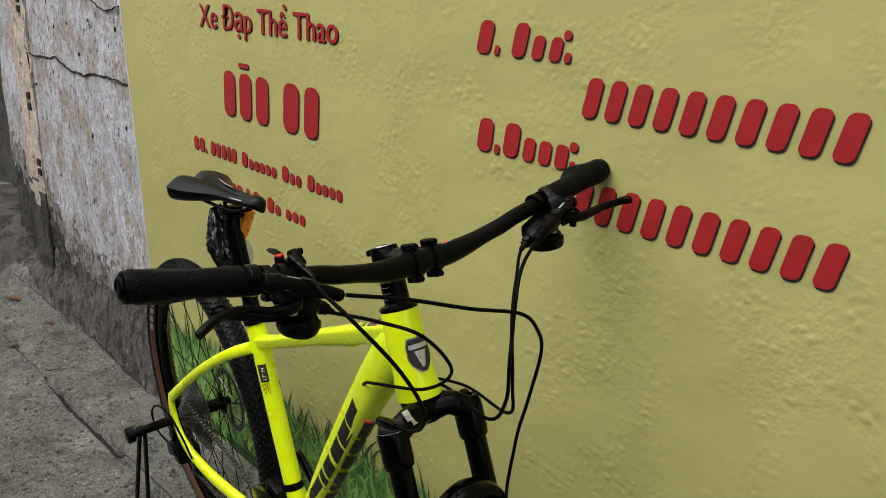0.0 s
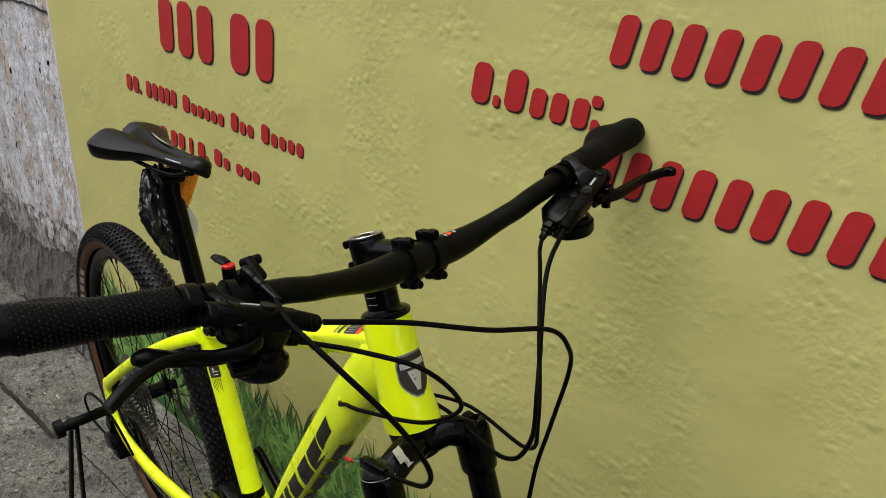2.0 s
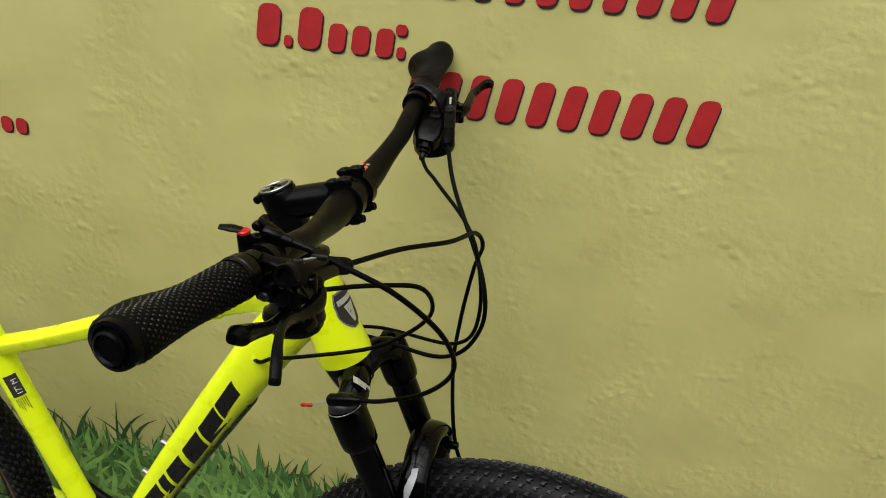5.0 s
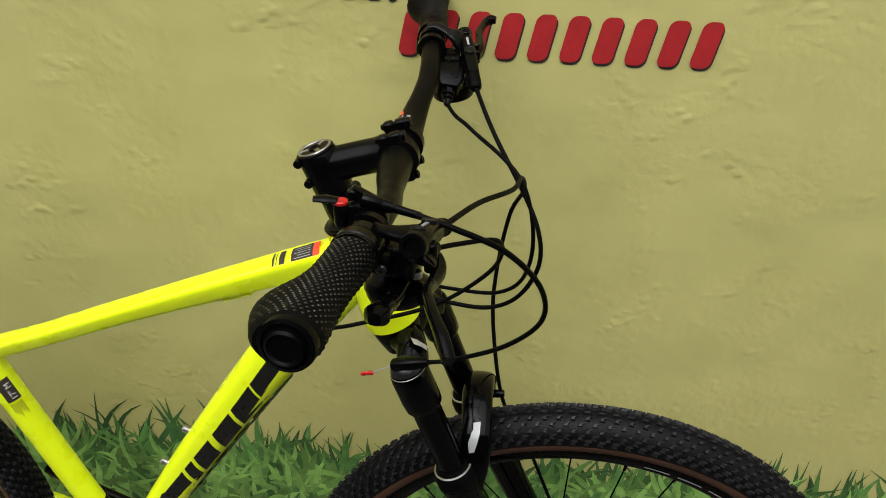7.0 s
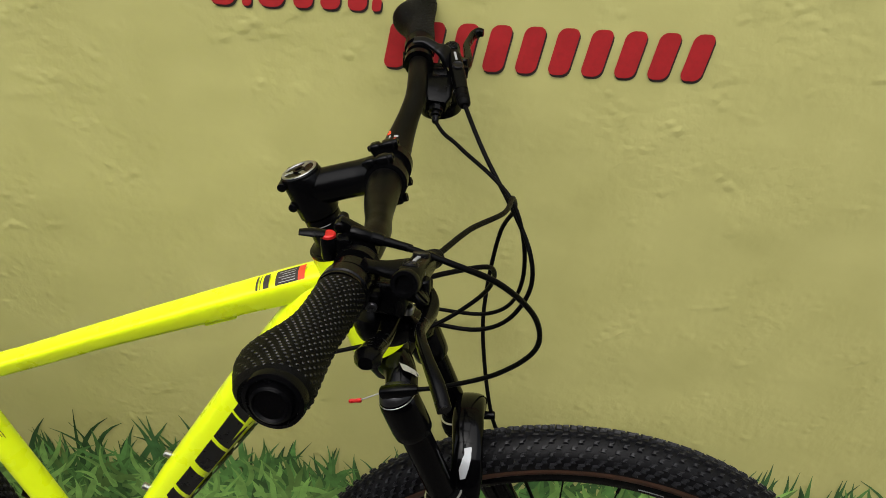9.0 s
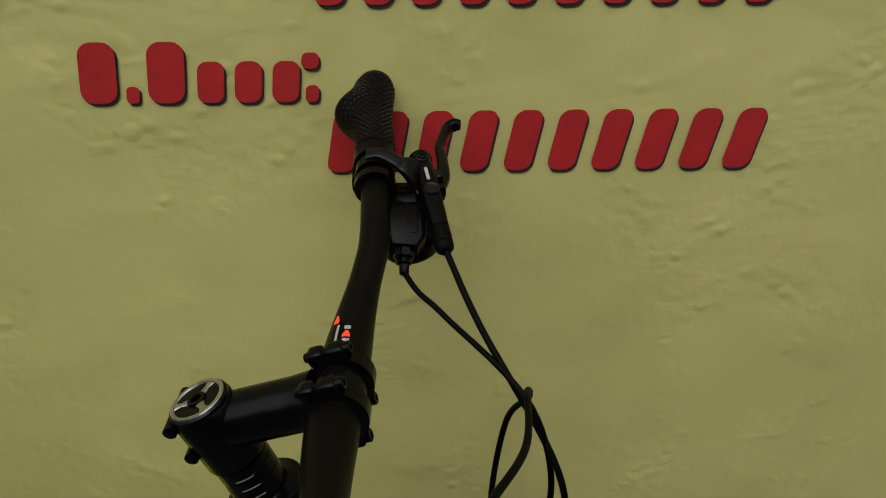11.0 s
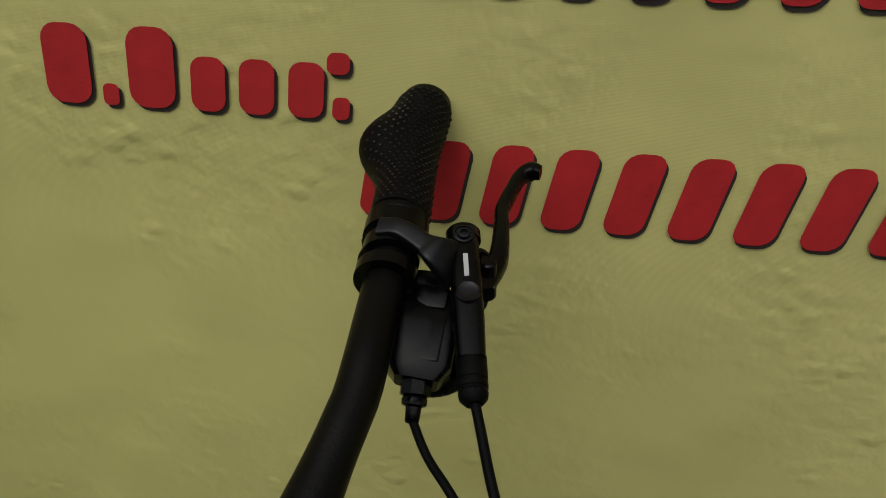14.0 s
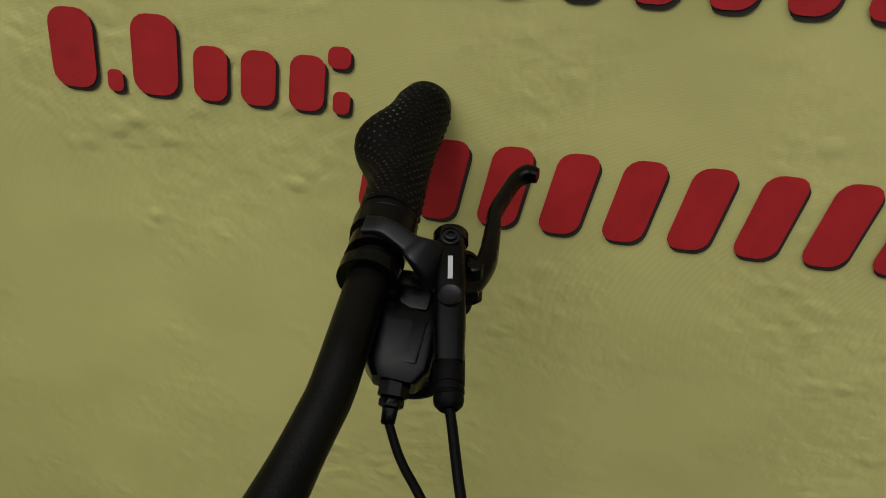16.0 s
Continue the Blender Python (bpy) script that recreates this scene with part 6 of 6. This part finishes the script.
def build_lockout():
    """Fork lockout lever on the road side of the bar."""
    c = Vector((0.4997, -0.1861, 1.0680))
    bm = bmesh.new()
    turned(bm, c + Vector((0, -0.006, 0)), (0, 1, 0), [(0, 0.0125), (0.0008, 0.0140), (0.0112, 0.0140), (0.012, 0.0125)], 24)
    turned(bm, c + Vector((-0.020, -0.009, -0.002)), (-0.02, 0, 1), [(0, 0.0050), (0.001, 0.0056), (0.0170, 0.0056), (0.018, 0.0050)], 20)
    block(bm, Matrix.Translation(c + Vector((-0.011, -0.004, 0.008))) @ pose(0, 0, 0, 0, -10, 0), (0.014, 0.012, 0.012), 0.3)
    block(bm, Matrix.Translation(c + Vector((-0.006, 0.006, 0.014))) @ pose(0, 0, 0, 0, 32, 8), (0.024, 0.010, 0.010), 0.35)
    lever = part("lockout_lever", steered(bm), PLASTIC, BIKE, "small black lockout lever with a red button")
    bm = bmesh.new()
    sweep(bm, spline([c + Vector((-0.022, -0.009, 0.0180)), c + Vector((-0.031, -0.010, 0.0190)), c + Vector((-0.040, -0.011, 0.0190))], 5), [(0.0044, 0.0022), (0.0054, 0.0026), (0.0036, 0.0018)], 14, up=(0, 0, 1))
    part("thumb_lever", steered(bm), PLASTIC, lever)
    bm = bmesh.new()
    turned(bm, c + Vector((-0.020, -0.009, 0.0160)), (-0.02, 0, 1), [(0, 0.0053), (0.0020, 0.0053), (0.0027, 0.0045)], 20)
    part("red_button", steered(bm), REDP, lever)
    for dy in (0.001, 0.012):
        bm = bmesh.new()
        turned(bm, c + Vector((-0.014, dy - 0.002, 0.018)), (0, 1, 0), [(0, 0.0030), (0.001, 0.0042), (0.006, 0.0042), (0.007, 0.0030)], 14)
        part("cable_clamp", steered(bm), BLACK, lever)
    bm = bmesh.new()
    p = c + Vector((-0.006, -0.003, 0.0175))
    d = Vector((0.943, 0.10, -0.30)).normalized()
    turned(bm, p, d, [(0, 0.0040), (0.002, 0.0050), (0.014, 0.0050), (0.015, 0.0042), (0.016, 0.0050), (0.024, 0.0046), (0.025, 0.0036), (0.038, 0.0032), (0.046, 0.0030)], 14)
    part("barrel", steered(bm), BLACK, lever)
    return p + d * 0.040


LOCK_END = STEER @ build_lockout()


def cable(name, points, r, mat=RUBBER, label="black cable housing"):
    """A cable through points of the alley."""
    bm = bmesh.new()
    sweep(bm, spline(points, 10), r, 10, up=(0.3, 0.2, 1))
    return part(name, bm, mat, BIKE, label)


near_boot = STEER @ Vector((0.5540, -0.156, 1.0500))
far_boot = STEER @ Vector((0.5526, 0.1475, 1.0470))
near_adj = STEER @ Vector((0.5255, -0.1585, 1.0195))
far_adj = STEER @ Vector((0.5208, 0.1510, 1.0245))
cable("brake_hose", [near_boot, (0.5786, -0.0775, 1.0329), (0.6034, -0.007, 1.01), (0.6074, 0.0706, 0.9822), (0.61, 0.0976, 0.9524), (0.5954, 0.1194, 0.9071), (0.5854, 0.1078, 0.8359), (0.5864, 0.0846, 0.776), (0.6065, 0.0528, 0.6808), (0.640, 0.085, 0.58), (0.685, 0.088, 0.46)], 0.0025)
cable("gear_cable", [near_adj, (0.5639, -0.1132, 1.0107), (0.5983, -0.0718, 0.991), (0.5889, -0.0247, 0.9266), (0.5324, -0.0253, 0.8758), (0.4525, -0.0455, 0.8543), (0.4113, -0.0399, 0.8366), (0.3921, -0.0351, 0.8229), (0.378, -0.026, 0.8155)], 0.0023)
cable("gear_cable", [far_adj, (0.5262, 0.1395, 1.0150), (0.5480, 0.1175, 1.0095), (0.6102, 0.0533, 0.9843), (0.6256, 0.0421, 0.9003), (0.5917, 0.0649, 0.8341), (0.4822, 0.075, 0.8238), (0.39, 0.028, 0.82)], 0.0023)
cable("brake_hose", [far_boot, (0.5734, 0.0989, 1.0170), (0.6292, 0.0343, 0.9457), (0.6293, 0.0279, 0.883), (0.5839, 0.036, 0.8331), (0.4718, 0.044, 0.8307), (0.375, 0.028, 0.80)], 0.0025)
cable("lockout_cable", [LOCK_END, (0.572, -0.1848, 1.0711), (0.6111, -0.1703, 1.045), (0.6395, -0.1353, 0.9895), (0.642, -0.1065, 0.9322), (0.6095, -0.0858, 0.8813), (0.5581, -0.0709, 0.8437), STEER @ Vector((0.5305, -0.0765, 0.838))], 0.0024)


def build_saddle():
    post_top = Vector((-0.134, 0, 0.942))
    bm = bmesh.new()
    sweep(bm, [SEAT_TOP + Vector((0.026, 0, -0.08)), SEAT_TOP, post_top], 0.0156, 24)
    post = part("seat_post", bm, BLACK, BIKE, "black seat post")
    bm = bmesh.new()
    block(bm, pose(-0.136, 0, 0.950, 0, -8, 0), (0.042, 0.040, 0.016), 0.35)
    turned(bm, Vector((-0.113, -0.02, 0.945)), (0, 1, 0), [(0, 0.006), (0.04, 0.006)], 12)
    turned(bm, Vector((-0.158, 0, 0.93)), (0, 0, 1), [(0, 0.004), (0.04, 0.004), (0.041, 0.006), (0.046, 0.006)], 10)
    part("saddle_clamp", bm, BLACK, post)
    # cover: sections from the nose to the tail
    bm = bmesh.new()
    rings = []
    n = 30

    def half_width(t):
        w = 0.0190 + 0.003 * t + 0.046 / (1 + math.exp(-(t - 0.66) / 0.085))
        if t < 0.07:
            w *= 0.35 + 0.65 * math.sqrt(t / 0.07)
        if t > 0.86:
            w *= math.sqrt(max(0.02, 1 - ((t - 0.86) / 0.155) ** 2))
        return w

    def top_line(t):
        return 0.992 - 0.007 * math.sin(math.pi * t) + 0.010 * t * t - (0.007 * (1 - t / 0.07) ** 2 if t < 0.07 else 0) - (0.008 * ((t - 0.86) / 0.14) ** 2 if t > 0.86 else 0)

    for i in range(n + 1):
        t = i / n
        x, half, topz = 0.018 - 0.268 * t, half_width(t), top_line(t)
        ring = []
        for k in range(32):
            a = 2 * math.pi * k / 32
            c, s = math.cos(a), math.sin(a)
            u = math.copysign(abs(c) ** 0.85, c)
            y = half * u
            wing = max(0.0, (t - 0.45) / 0.55)
            crown = (0.010 + 0.010 * wing) * abs(u) ** 2.4
            groove = 0.010 * math.exp(-(y / 0.0085) ** 2) * min(1, max(0, (t - 0.12) / 0.13)) + 0.020 * math.exp(-(y / 0.016) ** 2) * max(0, (t - 0.80) / 0.20)
            if s >= 0:
                z = topz - crown - groove * s
            else:
                z = topz - 0.010 - 0.010 * wing - (0.012 + 0.004 * t + 0.030 * wing * abs(u) ** 0.5) * abs(s) ** 0.6
            ring.append((x, y, z))
        rings.append(ring)
    loft(bm, rings)
    TURN = Matrix.Translation((-0.170, -0.004, 0.007)) @ Matrix.Rotation(radians(7.5), 4, "Z") @ Matrix.Translation((0.132, 0, 0))
    bm.transform(TURN)
    saddle = part("saddle", bm, SUEDE, BIKE, "black sports saddle with grey flashes", angle=75)
    for s in (-1, 1):
        bm = bmesh.new()
        rows = []
        for i in range(9):
            t = (0.40 + 0.28 * i / 8) if s > 0 else (0.14 + 0.16 * i / 8)
            x, half, topz = 0.018 - 0.268 * t, half_width(t), top_line(t)
            w = (0.0022 if s > 0 else 0.0004) * math.sin(math.pi * (i + 0.3) / 8.6) + 0.0003
            mid = half * 0.40 if s > 0 else -half * 0.93
            rows.append([bm.verts.new((x, mid + w * v, topz - (0.010 + 0.010 * max(0, (t - 0.45) / 0.55)) * abs((mid + w * v) / half) ** 2.4 + 0.0012)) for v in (-1, 0, 1)])
        for p, q in zip(rows, rows[1:]):
            for j in range(2):
                bm.faces.new((p[j], p[j + 1], q[j + 1], q[j]))
        bm.transform(TURN)
        part("saddle_flash", bm, GREY, saddle)
        bm = bmesh.new()
        sweep(bm, spline([(-0.004, 0.010 * s, 0.968), (-0.055, 0.020 * s, 0.956), (-0.145, 0.022 * s, 0.956), (-0.195, 0.026 * s, 0.965), (-0.23, 0.036 * s, 0.982)], 6), 0.0036, 10, up=(0, 0, 1))
        bm.transform(TURN)
        part("rail", bm, BLACK, saddle)


build_saddle()


def build_wrap():
    """Crumpled film, an orange reflector and a white slip tied behind the seat post."""
    bm = bmesh.new()
    bmesh.ops.create_icosphere(bm, subdivisions=5, radius=1)
    for v in bm.verts:
        p = v.co.copy()
        fold = 1 + 0.30 * noise.noise(p * 2.3) - 0.35 * abs(noise.noise(Vector((p.x * 5, p.y * 5, p.z * 1.6)))) + 0.10 * abs(noise.noise(p * 9))
        v.co = Vector((p.x * 0.032 * fold - 0.150 - 0.030 * p.z, p.y * 0.036 * fold - 0.006, p.z * 0.070 * (1 + 0.15 * noise.noise(p * 3)) + 0.880))
    wrap = part("plastic_wrap", bm, FILM, BIKE, "crumpled dark plastic film tied to the seat post", angle=25)
    bm = bmesh.new()
    block(bm, pose(-0.116, 0.020, 0.925, -14, 18, 12), (0.012, 0.022, 0.058), 0.25)
    part("reflector", bm, ORANGE, wrap, "orange reflector")
    bm = bmesh.new()
    rows = []
    for i in range(7):
        rows.append([bm.verts.new((-0.112 + 0.012 * i / 6 + 0.004 * noise.noise((i, j, 0)), -0.004 + (0.012 + 0.018 * math.sin(math.pi * (i + 1) / 8)) * j / 4 + 0.003 * noise.noise((i * 0.6, j, 4)), 0.895 - 0.052 * i / 6)) for j in range(5)])
    for p, q in zip(rows, rows[1:]):
        for j in range(4):
            bm.faces.new((p[j], p[j + 1], q[j + 1], q[j]))
    bmesh.ops.solidify(bm, geom=bm.faces[:], thickness=0.0008)
    part("paper_slip", bm, PAPER, wrap, "white paper slip")


build_wrap()


# ---- the stand that holds the rear axle ----
def build_stand():
    root = tagged(new("bicycle_stand"), "black steel stand holding the rear axle of the bike", "bike stand")
    m = BIKE.matrix_world
    for s in (-1, 1):
        a, b = m @ (REAR_HUB + Vector((0, 0.088 * s, 0))), m @ (REAR_HUB + Vector((0, 0.196 * s, -0.003)))
        d = (b - a).normalized()
        bm = bmesh.new()
        out = 0 if s < 0 else -0.018
        turned(bm, a, d, [(0, 0.009), (0.002, 0.0105), (0.070 + out, 0.0105), (0.071 + out, 0.0125), (0.084 + out, 0.0125), (0.085 + out, 0.010), (0.092 + out, 0.010), (0.093 + out, 0.0185), (0.108 + out, 0.0185), (0.110 + out, 0.016)], 24)
        part("axle_tube", bm, BLACK, root)
        for dx, lean in ((-0.012, -0.03), (0.016, 0.05)):
            bm = bmesh.new()
            p = a + d * (0.074 + out) + Vector((dx, 0, 0))
            foot = Vector((p.x + lean, p.y + 0.03 * s, GROUND + 0.004))
            sweep(bm, [p, p.lerp(foot, 0.5), foot], [(0.008, 0.0035)] * 3, 10, power=3.0)
            part("leg", bm, BLACK, root)
        bm = bmesh.new()
        foot = a + d * (0.074 + out)
        rod(bm, (foot.x - 0.06, foot.y + 0.03 * s, GROUND + 0.006), (foot.x + 0.085, foot.y + 0.03 * s, GROUND + 0.006), 0.008, sides=12)
        part("foot_bar", bm, BLACK, root)


build_stand()
